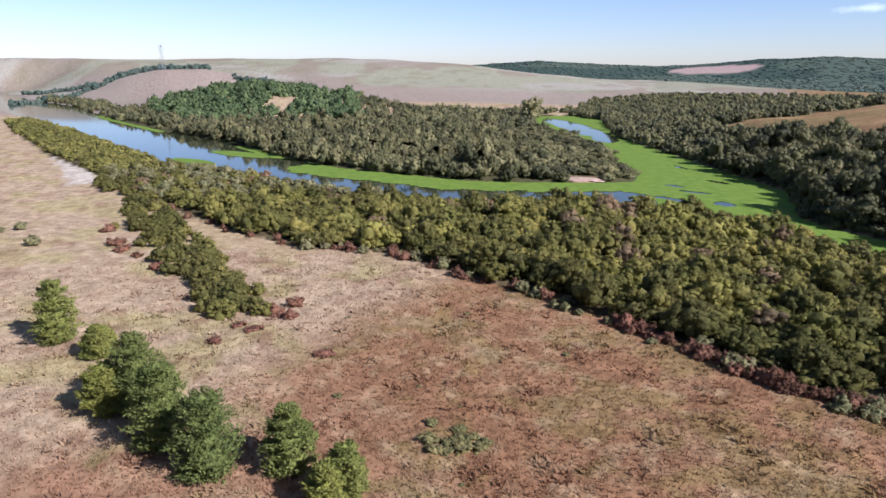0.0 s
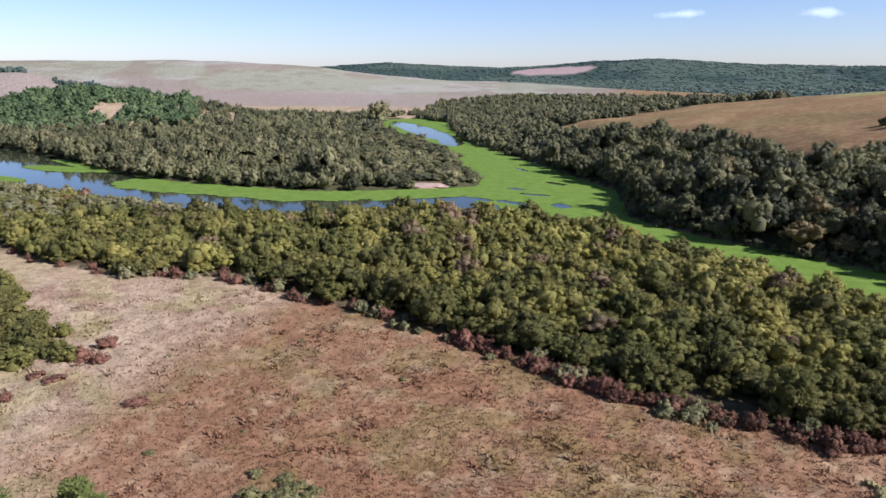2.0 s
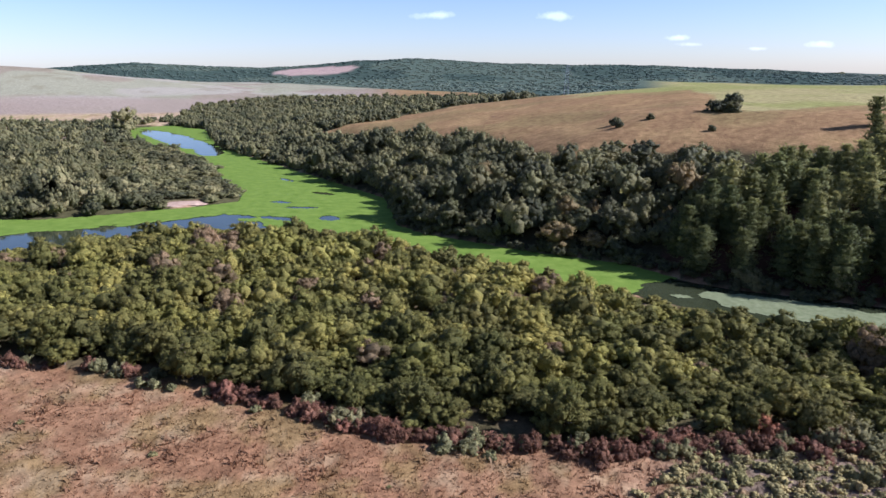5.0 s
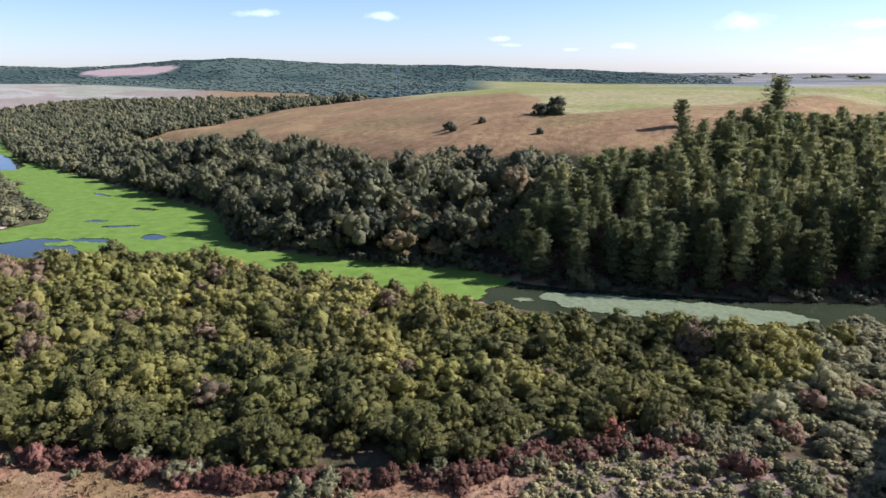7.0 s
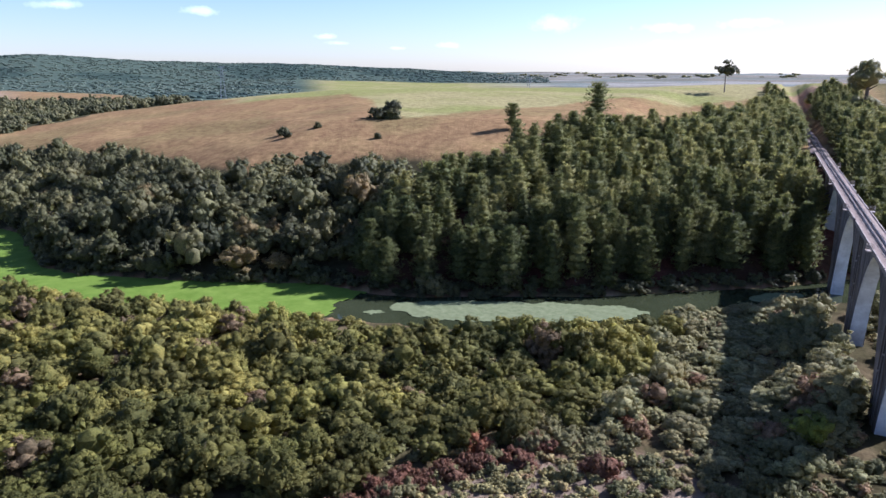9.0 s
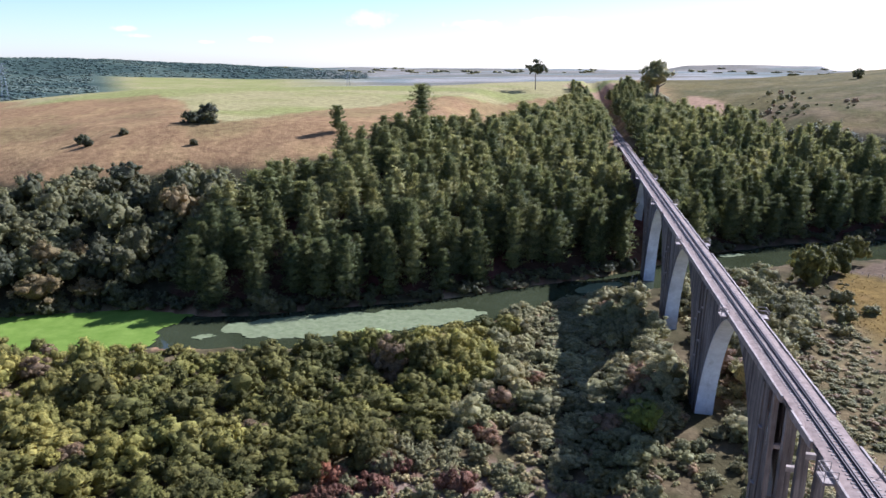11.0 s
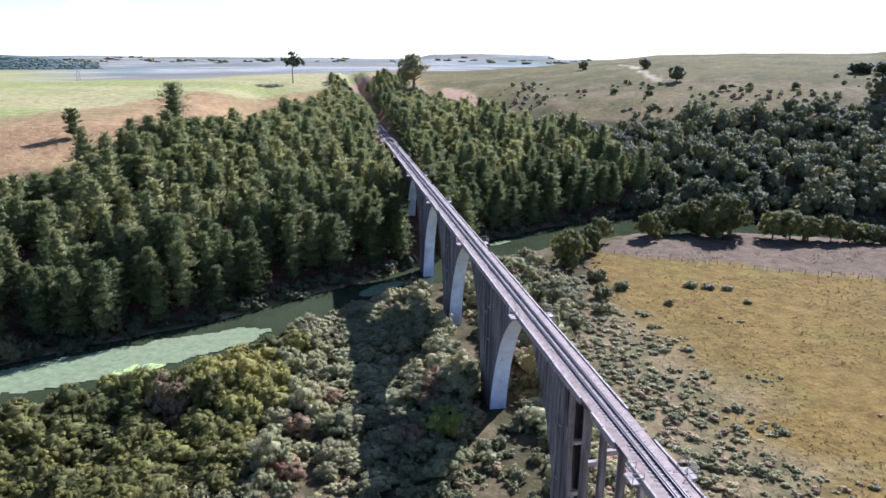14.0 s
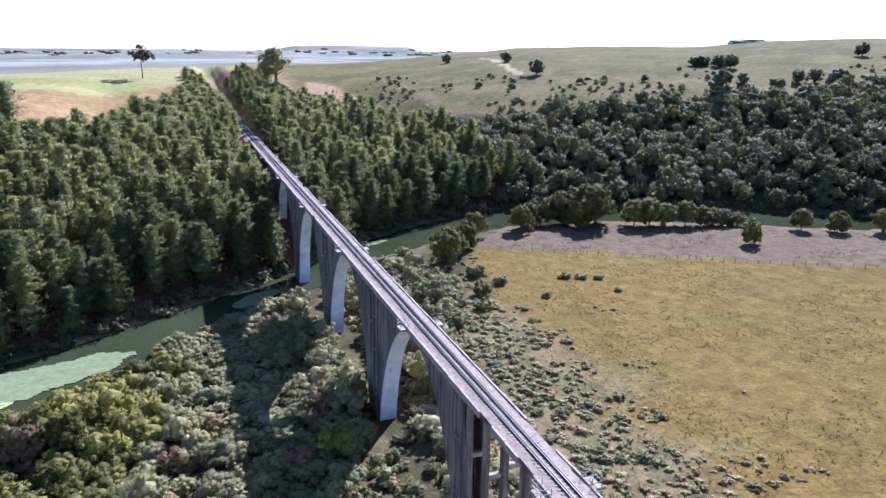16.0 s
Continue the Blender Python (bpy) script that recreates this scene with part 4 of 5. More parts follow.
sx, sy = scatter((-330, 20), (-60, 170), 5.5, on_slope, rng, 0.5)
pl = stand(sx, sy, rng, 0.6, 1.55, (0.8, 1.25))
pl[:, 4] *= 0.75 + 0.5 * vnoise(sx, sy, 14, 89, 2) - 0.3 * step(dist_line(sx, sy, NORTH_BANK), 38, 60)
tint = np.clip(0.12 + 0.75 * vnoise(sx, sy, 22, 85) + rng.normal(0, 0.2, len(sx)), 0, 0.78)
tint = np.where((rng.uniform(0, 1, len(sx)) < 0.02) | (np.hypot(sx + 138, sy - 42) < 9), 0.96, tint)
woods("slope_woodland", "dark green woodland climbing the far river bank", "trees", near_protos, pl, M_LEAF_FAR, tint)
sx, sy = scatter((-760, 40), (-330, 330), 7.0, lambda x, y: on_slope(x, y) | (inside(x, y, NORTH_LAND) & (x < -420) & (dist_line(x, y, NORTH_BANK) < 110)), rng)
vx, vy = scatter((-1250, 60), (-400, 760), 13.0, in_side_valley, rng)
sx, sy = np.append(sx, vx), np.append(sy, vy)
pl = stand(sx, sy, rng, 0.7, 1.2, (0.8, 1.3))
woods("valley_woodland", "green woodland in the side valley", "trees", far_protos, pl, M_LEAF_FAR, rng.uniform(0.05, 0.85, len(sx)))
sx, sy = scatter((60, 20), (420, 260), 6.0, on_slope, rng)
pl = stand(sx, sy, rng, 0.7, 1.35, (0.85, 1.3))
tint = np.clip(0.15 + 0.7 * vnoise(sx, sy, 22, 87) + rng.normal(0, 0.17, len(sx)), 0, 0.78)
woods("east_woodland", "dark woodland on the bank beyond the pasture", "trees", mid_protos, pl, M_LEAF_FAR, tint)

# bushes along the far, narrow reach of the near bank
bx_, by_ = scatter((-720, -430), (-322, -190), 5.2, lambda x, y: inside(x, y, THICKET) & ~inside(x, y, RIVER) & (x < -328) & (seaward(x, y) > 3), rng)
pl = stand(bx_, by_, rng, 0.5, 0.95, (0.5, 0.85))
woods("bank_shrubs", "low green shrubs along the upstream bank", "shrubs", far_protos, pl, M_LEAF, rng.uniform(0.0, 0.5, len(bx_)))

# ---- pine plantation ----
rng = np.random.default_rng(13)
pine_protos = [pine_crown(rng, rng.uniform(13.0, 16.0), rng.uniform(4.4, 5.4), 640, 0.60, 0.12, rng.uniform(0.7, 0.9), 0.66, rng.uniform(1.4, 1.9), 8) for _ in range(8)]


def pine_land(x, y):
    return in_pines(x, y) & (np.abs(x) > np.where(y > 150, 6.0, 5.0)) & (dist_line(x, y, NORTH_BANK) > 1.5)


px_, py_ = scatter((-122, 40), (102, 335), 5.8, pine_land, rng, 0.5)
pl = stand(px_, py_, rng, 0.66, 1.3, (0.72, 1.12))
pl[:, 4] = pl[:, 4] * 0.6 + 0.38
pl[:, 4] *= 1.08 - 0.40 * step(dist_line(px_, py_, NORTH_BANK), 60, 120)
pl[:, 4] *= 1 - 0.22 * step(-px_, 55, 90)
tint = np.clip(0.1 + 0.8 * vnoise(px_, py_, 14, 91) + rng.normal(0, 0.18, len(px_)), 0, 0.78)
bankd = dist_line(px_, py_, NORTH_BANK)
single = np.zeros(len(px_), bool)
single[np.argsort(bankd)[:110]] = True
woods("pine_plantation", "dense dark plantation of tall pines", "trees", pine_protos, pl[~single], M_NEEDLE, tint[~single])
pine_things = [tree("pine_tree", "tall dark green plantation pine", "tree", pine_crown(rng, rng.uniform(14.0, 16.5), rng.uniform(4.6, 5.6), 1700, 0.44, 0.08, rng.uniform(0.7, 0.9), 0.55, rng.uniform(1.4, 1.9), 9), M_NEEDLE,
                    trunk_bm(rng, 14.5, 0.22, 0, 1, 0.004), "pines above the river") for _ in range(5)]
for n_, i in enumerate(np.flatnonzero(single)):
    x, y, z, s, sz, a = pl[i]
    m = Matrix.LocRotScale((x, y, z), Euler((0, 0, a)), None)
    ob = pine_things[n_] if n_ < 5 else copy_thing(pine_things[n_ % 5], m)
    ob.matrix_basis = m
    ob.scale = (s, s, sz)

# overhanging bushes at the foot of the far bank
fx_, fy_ = scatter((-240, 20), (230, 165), 3.4, lambda x, y: inside(x, y, NORTH_LAND) & (dist_line(x, y, NORTH_BANK) < 4.5) & (np.abs(x) > 3.5), rng)
woods("bank_bushes", "dark bushes overhanging the river at the far bank", "shrubs", far_protos, stand(fx_, fy_, rng, 0.32, 0.62, (0.5, 1.0)), M_LEAF_FAR, rng.uniform(0, 0.5, len(fx_)))


# ---- railway viaduct ----
DECK_Z, HALF, WALL = 24.7, 2.0, 1.2
PIER_Y = [135.9, 96.5, 57.1, 17.75, -21.6]
GAP, CROWN = 39.4, 23.3
Y0, Y1 = -72.0, 196.0
viaduct = tagged(new("railway_viaduct"), "tall weathered concrete arch viaduct carrying a single railway track", "bridge")


def opening(z, half=16.4):
    """Half the width of an arch opening at a height."""
    return half * math.sqrt(max(0.0, 1 - (max(z, 0) / CROWN) ** 1.55))


ZS = [-3, 0, 2, 4, 6, 8, 10, 12, 14, 16, 18, 19.5, 21, 22, 22.7, 23.1, CROWN]
for py in PIER_Y:
    south, north = py - GAP / 2, py + GAP / 2
    lo = [(south + opening(z), z) for z in ZS]
    hi = [(north - opening(z), z) for z in ZS]
    if py == PIER_Y[-1]:
        lo = [(-23.4 + 0.10 * z, z) for z in ZS]
        hi = [(north - opening(z, 18.0), z) for z in ZS]
    loop = lo + [(lo[-1][0], DECK_Z - 0.55), (hi[-1][0], DECK_Z - 0.55)] + hi[::-1]
    bm = bmesh.new()
    flare = lambda z: WALL + 0.012 * (24 - z)
    L = [bm.verts.new((-flare(z), y, z)) for y, z in loop]
    R = [bm.verts.new((flare(z), y, z)) for y, z in loop]
    k = len(lo)
    n = len(loop)
    for i in range(len(ZS) - 1):
        j = n - 1 - i
        bm.faces.new((L[i], L[i + 1], L[j - 1], L[j]))
        bm.faces.new((R[j], R[j - 1], R[i + 1], R[i]))
    bm.faces.new((L[k - 1], L[k], L[k + 1], L[k + 2]))
    bm.faces.new((R[k + 2], R[k + 1], R[k], R[k - 1]))
    bm.faces.new((L[k], R[k], R[k + 1], L[k + 1]))
    for a, b in ((k - 1, k), (k + 1, k + 2)):
        bm.faces.new((L[a], L[b], R[b], R[a]))
    bm.faces.new((L[0], L[n - 1], R[n - 1], R[0]))
    bmesh.ops.recalc_face_normals(bm, faces=bm.faces)
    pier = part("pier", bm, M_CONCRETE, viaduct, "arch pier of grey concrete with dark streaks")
    # the curved inner faces of the arches, of paler concrete
    for curve, sgn in ((lo, -1), (hi, 1)) if py != PIER_Y[-1] else ((hi, 1),):
        bm = bmesh.new()
        rows = []
        for (y, z) in curve:
            w = flare(z) - 0.05
            rows.append([bm.verts.new((s * w, y + sgn * o, z - o2)) for s, o, o2 in ((-1, -0.2, 0), (-1, 0.07, 0.05), (1, 0.07, 0.05), (1, -0.2, 0))])
        for a, b in zip(rows[:-1], rows[1:]):
            for i in range(3):
                bm.faces.new((a[i], a[i + 1], b[i + 1], b[i]))
        bm.faces.new(rows[0])
        bm.faces.new(rows[-1][::-1])
        bmesh.ops.recalc_face_normals(bm, faces=bm.faces)
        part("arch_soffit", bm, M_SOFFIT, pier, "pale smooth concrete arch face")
    # pilasters, a string course at the springing and small ledges on the flanks
    for side in (-1, 1):
        for off, wide in ((-2.2, 0.55), (2.2, 0.55), (0.0, 0.4)) if py != PIER_Y[-1] else ((3.0, 0.45), (0.9, 0.4)):
            bm = bmesh.new()
            x0, x1 = side * (flare(-2) + 0.16), side * (flare(22.6) + 0.16)
            vs = [bm.verts.new(c) for c in ((x0, py + off - wide, -2), (x0, py + off + wide, -2), (x1, py + off + wide * 0.8, 22.6), (x1, py + off - wide * 0.8, 22.6))]
            ins = [bm.verts.new((side * (abs(v.co.x) - 0.28), v.co.y, v.co.z)) for v in vs]
            bm.faces.new(vs)
            for i in range(4):
                bm.faces.new((vs[i], vs[(i + 1) % 4], ins[(i + 1) % 4], ins[i]))
            bmesh.ops.recalc_face_normals(bm, faces=bm.faces)
            part("pilaster", bm, M_CONCRETE, pier)
        for off, z in ((-1.1, 19.0), (1.2, 17.4), (-1.1, 13.2), (0.9, 9.8), (3.1, 15.5)) if py != PIER_Y[-1] else ((1.9, 17.4), (1.9, 10.2)):
            bm = bmesh.new()
            xa, xb = sorted((side * (flare(z) - 0.05), side * (flare(z) + 0.32)))
            box(bm, (xa, py + off - 0.42, z), (xb, py + off + 0.42, z + 0.14))
            part("ledge", bm, M_KERB, pier)

# the span over the meadow: an open arch with slender columns
bm = bmesh.new()
A0, A1, RISE = -24.4, -72.0, 25.0
rib = []
for i in range(25):
    u = i / 24
    y = A0 + (A1 - A0) * u
    zt = -0.5 + RISE * (1 - (2 * u - 1) ** 2) * 0.97
    th = 1.5 - 0.6 * math.sin(math.pi * u)
    rib.append([bm.verts.new((sx * 1.5, y, zz)) for sx, zz in ((-1, zt), (1, zt), (1, zt - th), (-1, zt - th))])
for a, b in zip(rib[:-1], rib[1:]):
    for i in range(4):
        bm.faces.new((a[i], a[(i + 1) % 4], b[(i + 1) % 4], b[i]))
bm.faces.new(rib[0])
bm.faces.new(rib[-1][::-1])
bmesh.ops.recalc_face_normals(bm, faces=bm.faces)
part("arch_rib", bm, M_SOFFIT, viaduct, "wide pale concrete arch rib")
for cy in (-22.4, -26.9, -31.5, -36.1, -60.3, -64.9, -69.5):
    u = (cy - A0) / (A1 - A0)
    zt = -0.7 + RISE * (1 - (2 * u - 1) ** 2) * 0.97 if u > 0 else -1.0
    for cx in (-1.08, 1.08):
        bm = bmesh.new()
        vs = box(bm, (cx - 0.30, cy - 0.32, zt), (cx + 0.30, cy + 0.32, DECK_Z - 0.5))
        for v in vs:
            if v.co.z < zt + 0.1:
                v.co.y = cy + (v.co.y - cy) * (1 + 0.03 * (DECK_Z - zt))
        bmesh.ops.bevel(bm, geom=bm.edges[:], offset=0.05, segments=1, affect="EDGES")
        part("column", bm, M_CONCRETE, viaduct)
for cy, z in ((-22.4, 16.4), (-22.4, 9.6), (-26.9, 16.4), (-26.9, 9.6), (-31.5, 20.6), (-64.9, 16.4), (-69.5, 16.4)):
    bm = bmesh.new()
    box(bm, (-0.74, cy - 0.28, z), (0.74, cy + 0.28, z + 0.55))
    bmesh.ops.bevel(bm, geom=bm.edges[:], offset=0.04, segments=1, affect="EDGES")
    part("cross_brace", bm, M_KERB, viaduct)
bm = bmesh.new()
box(bm, (-2.4, Y0 - 9, -1), (2.4, Y0 + 0.2, DECK_Z - 0.56))
part("abutment", bm, M_CONCRETE, viaduct)

# deck slab, kerbs, refuges
bm = bmesh.new()
box(bm, (-HALF + 0.12, Y0 - 9, DECK_Z - 0.55), (HALF - 0.12, Y1, DECK_Z - 0.12))
part("deck_slab", bm, M_CONCRETE, viaduct)
rngd = random.Random(5)
bm = bmesh.new()
ny = int((Y1 - Y0 + 9) / 0.9)
cols = [-1.84, -1.5, -0.9, -0.3, 0.3, 0.9, 1.5, 1.84]
grid = [[bm.verts.new((x + rngd.uniform(-0.05, 0.05) * (abs(x) < 1.8), Y0 - 9 + 0.9 * j, DECK_Z + (0.09 if abs(x) < 1.4 else 0.02) + rngd.uniform(-0.035, 0.035))) for x in cols] for j in range(ny)]
for a, b in zip(grid[:-1], grid[1:]):
    for i in range(len(cols) - 1):
        bm.faces.new((a[i], a[i + 1], b[i + 1], b[i]))
part("ballast", bm, M_DECK, viaduct, "brownish-grey ballast")
broken = {(1, -36), (1, -34), (-1, -30), (-1, -38), (1, 30), (-1, 62), (1, 74), (-1, 80), (1, 100)}
y = Y0 - 9
while y < Y1:
    for side in (-1, 1):
        if any(s == side and abs(y - b) < 1.5 for s, b in broken):
            continue
        bm = bmesh.new()
        h = 0.16 + rngd.uniform(-0.03, 0.04)
        box(bm, (side * HALF - 0.13, y + 0.02, DECK_Z - 0.6), (side * HALF + 0.13, y + 2.96, DECK_Z + h))
        bmesh.ops.bevel(bm, geom=[e for e in bm.edges if all(v.co.z > DECK_Z for v in e.verts)], offset=0.03, segments=1, affect="EDGES")
        part("kerb", bm, M_KERB, viaduct)
    y += 3.0
for ry in (-41.4, -2.0, 37.4, 76.8, 116.2, 155.6):
    for side in (-1, 1):
        bm = bmesh.new()
        xa, xb = sorted((side * HALF, side * (HALF + 1.1)))
        box(bm, (xa, ry - 0.9, DECK_Z - 0.35), (xb, ry + 0.9, DECK_Z - 0.12))
        ref = part("refuge", bm, M_KERB, viaduct, "small concrete refuge platform")
        bm = bmesh.new()
        xo = side * (HALF + 1.03)
        corners = [(side * HALF, ry - 0.84), (xo, ry - 0.84), (xo, ry + 0.84), (side * HALF, ry + 0.84)]
        for cx, cy in corners:
            beam(bm, (cx, cy, DECK_Z - 0.13), (cx, cy, DECK_Z + 0.9), 0.035)
        for (ax_, ay_), (bx_, by_) in zip(corners[:-1], corners[1:]):
            for zz in (0.42, 0.9):
                beam(bm, (ax_, ay_, DECK_Z + zz), (bx_, by_, DECK_Z + zz), 0.04)
        part("railing", bm, M_KERB, ref, "pale rail guard")
# track
RAIL_END, Y_TRACK = 420.0, -260.0
for x, name in ((-0.56, "rail"), (0.56, "rail"), (-0.34, "guard_rail"), (0.34, "guard_rail")):
    bm = bmesh.new()
    zb = DECK_Z + 0.12
    y_end = RAIL_END if name == "rail" else Y1
    box(bm, (x - 0.065, Y_TRACK, zb), (x + 0.065, y_end, zb + 0.02))
    box(bm, (x - 0.02, Y_TRACK, zb + 0.02), (x + 0.02, y_end, zb + 0.12))
    box(bm, (x - 0.045, Y_TRACK, zb + 0.12), (x + 0.045, y_end, zb + 0.17))
    part(name, bm, M_STEEL, viaduct, "rusty dark steel rail")

# ---- young pines on the meadow ----
rng = np.random.default_rng(21)
YOUNG = [(-77.1, -134.7, 10.4, 4.2, 0.10), (-76.5, -125.5, 8.2, 3.2, 0.30), (-84.2, -141.0, 11.4, 4.2, 0.15), (-94.5, -146.5, 11.2, 4.3, 0.20), (-94.3, -150.3, 7.2, 3.5, 0.90),
         (-114.6, -157.3, 5.2, 2.9, 0.60), (-122.1, -166.2, 11.0, 4.0, 0.45), (-70.4, -119.3, 6.6, 2.3, 0.50), (-68.7, -121.5, 5.1, 2.3, 0.75)]
for x, y, h, r, tone in YOUNG:
    c = pine_crown(rng, h, r * 1.05, 6200, 0.34, 0.02, 0.62, 0.62, 1.35, 14)
    ob = tree("young_pine", "bushy young green pine standing in dry grass", "tree", c, M_NEEDLE_YOUNG, trunk_bm(rng, h * 0.9, 0.16, 0, 1, 0.004), "young pines on the meadow")
    cr = [o for o in ob.children if o.name.startswith("crown")][0]
    cr.data.attributes["single"].data.foreach_set("value", np.zeros(len(cr.data.vertices), np.float32))
    cr.data.attributes.new("tint", "FLOAT", "POINT").data.foreach_set("value", np.full(len(cr.data.vertices), tone * 0.9, np.float32))
    ob.matrix_basis = pose(x, y, float(height(np.array([x]), np.array([y]))[0]))


# ---- shrubs: meadow strip, red fringe, pasture bushes ----
def shrub_bm(rng, r):
    bm = bmesh.new()
    for k in range(5):
        a = 1.256 * k + rng.uniform(-0.4, 0.4)
        beam(bm, (0, 0, -0.3), (math.cos(a) * r * 0.5, math.sin(a) * r * 0.5, r * 0.8), 0.07, 0.02, 5)
    return bm


def shrubs(spots, protos, rng):
    """Single shrubs, copied from a few built ones, at x, y, width, height."""
    used = set()
    for x, y, s, sz in spots:
        k = int(rng.integers(0, len(protos)))
        z = float(height(np.array([x]), np.array([y]))[0])
        m = Matrix.LocRotScale((x, y, z), Euler((0, 0, float(rng.uniform(0, 6.28)))), None)
        ob = protos[k] if k not in used else copy_thing(protos[k], m)
        used.add(k)
        ob.matrix_basis = m
        ob.scale = (s, s, sz)
    for k, ob in enumerate(protos):
        if k not in used:
            for o in [*ob.children_recursive, ob]:
                bpy.data.objects.remove(o)


def bush_protos(rng, n, name, label, category, group, material, r=1.0, h=1.5, count=170, size=0.16):
    out = []
    for _ in range(n):
        c = round_crown(rng, r, h, count, size, 5, 14)
        ob = tagged(new(name), label, category, group)
        part("stems", shrub_bm(rng, r), M_BARK, ob)
        cr = new("crown", mesh_of("crown", c[0], [c[1], c[2]], material, attrs={"single": np.ones(len(c[0]))}))
        cr.parent = ob
        out.append(ob)
    return out


rng = np.random.default_rng(22)
STRIP = [(-300, -208), (-262, -188), (-214, -174), (-190, -162), (-164, -150), (-146, -143), (-132, -137)]
spots = []
for k in range(170):
    u = rng.uniform(0, len(STRIP) - 1.001)
    i = int(u)
    (ax, ay), (bx, by) = STRIP[i], STRIP[i + 1]
    wide = 9 if i < 4 else 6
    x, y = ax + (bx - ax) * (u - i) + rng.normal(0, wide * 0.4), ay + (by - ay) * (u - i) + rng.normal(0, wide * 0.4)
    s = rng.uniform(1.3, 3.0)
    spots.append((x, y, s, s * rng.uniform(0.75, 1.1)))
shrubs(spots, bush_protos(rng, 5, "shrub", "rounded olive-green shrub on the dry meadow", "shrub", "shrubs on the meadow", M_LEAF), rng)
spots = [(-135, -128, 1.9, 1.3), (-131, -131, 2.1, 1.5), (-128, -128.5, 1.5, 1.3), (-144, -142, 1.6, 1.0), (-150, -146, 1.8, 0.9), (-139, -142, 1.7, 0.8), (-118, -140, 1.4, 0.7),
         (-122, -134, 1.6, 0.6), (-125, -137, 1.3, 0.7), (-190, -176, 2.4, 1.5), (-183, -172, 2.1, 1.3), (-166, -160, 1.8, 1.2), (-176, -167, 1.5, 1.0), (-110, -122, 1.7, 0.5), (-206, -182, 2.0, 1.4)]
for k in range(190):
    u = rng.uniform(3, 14) if k < 60 else rng.uniform(8.4, 13)
    i = int(u)
    (ax, ay), (bx, by) = WOOD_EDGE[i], WOOD_EDGE[i + 1]
    s = rng.uniform(0.7, 1.55)
    spots.append((ax + (bx - ax) * (u - i) + rng.normal(0.6, 1.0), ay + (by - ay) * (u - i) + rng.normal(-0.6, 1.0), s, s * rng.uniform(0.8, 1.3)))
shrubs(spots, bush_protos(rng, 4, "red_shrub", "low wine-red shrub in dry grass", "shrub", "red shrubs on the meadow", M_RED, 1.0, 1.35, 320, 0.16), rng)
spots = []
for k in range(70):
    u = rng.uniform(5, 15)
    i = int(u)
    (ax, ay), (bx, by) = WOOD_EDGE[i], WOOD_EDGE[i + 1]
    s = rng.uniform(0.8, 1.8)
    spots.append((ax + (bx - ax) * (u - i) + rng.normal(0.5, 2.0), ay + (by - ay) * (u - i) + rng.normal(-0.5, 2.0), s, s * rng.uniform(0.7, 1.2)))
for k in range(85):
    x, y = rng.uniform(-48, 14), rng.uniform(-30, 12)
    s = rng.uniform(0.7, 1.9)
    spots.append((x, y, s, s * rng.uniform(0.6, 1.1)))
spots += [(-193, -197, 2.0, 1.8), (-212, -207, 1.8, 1.6), (-209, -211, 1.2, 1.0)]
shrubs(spots, bush_protos(rng, 5, "grey_bush", "grey-brown scrubby bush in dry grass", "shrub", "grey bushes along the thicket", M_LEAF_GREY, 1.0, 1.4), rng)
# round trees and bushes along the pasture's river edge
BUSHES = [(x, y, 1.15 * s, 1.5 * t) for x, y, s, t in [(40, 92, 4.0, 3.9), (52, 106, 3.2, 3.0), (46, 100, 2.8, 2.8), (60, 118, 3.4, 3.0), (78, 119, 3.3, 3.1), (90, 128, 4.5, 3.6), (84, 126, 3.5, 3.0), (97, 126, 5.0, 4.2), (104, 118, 6.0, 5.2), (110, 123, 4.6, 3.6),
          (100, 117, 4.2, 3.6), (124, 111, 4.6, 3.5), (119, 113, 4.2, 3.3), (130, 110, 3.9, 2.9), (137, 108, 3.8, 3.2), (143, 107, 3.4, 2.6), (150, 104, 3.2, 2.2), (156, 103, 2.6, 1.8), (141, 81, 2.6, 2.9),
          (172, 90, 3.0, 2.7), (182, 84, 3.2, 2.6), (196, 78, 3.4, 2.9), (150, 108, 2.8, 2.2)]]
shrubs(BUSHES, [tree("round_tree", "round dense green tree on the river pasture", "tree", round_crown(rng, 1.0, 1.9, 700, 0.09, 7, 40, clump=0.26), M_LEAF, trunk_bm(rng, 1.2, 0.06, 4, 0.4),
                                 "round trees along the pasture") for _ in range(5)], rng)
spots = [(float(x), float(y), s, s * 0.55) for x, y, s in zip(rng.uniform(14, 46, 130), rng.uniform(-60, 84, 130), rng.uniform(0.4, 1.3, 130))]
spots += [(66, 70, 1.8, 1.2), (70, 68, 1.8, 1.0), (74, 66, 1.5, 0.8), (54, 58, 1.1, 1.1), (73, 55, 1.0, 0.9), (48, 72, 2.2, 2.0), (40, 66, 2.6, 2.8), (36, 56, 2.4, 2.2), (44, 80, 2.6, 2.6), (33, 72, 2.6, 2.4), (30, 82, 2.8, 2.6), (26, 66, 2.4, 2.4), (24, 88, 2.6, 2.2)]
shrubs(spots, bush_protos(rng, 5, "scrub_bush", "small olive scrub bush beside the pasture", "shrub", "scrub beside the viaduct", M_SCRUB, 1.0, 1.3, 200, 0.16), rng)

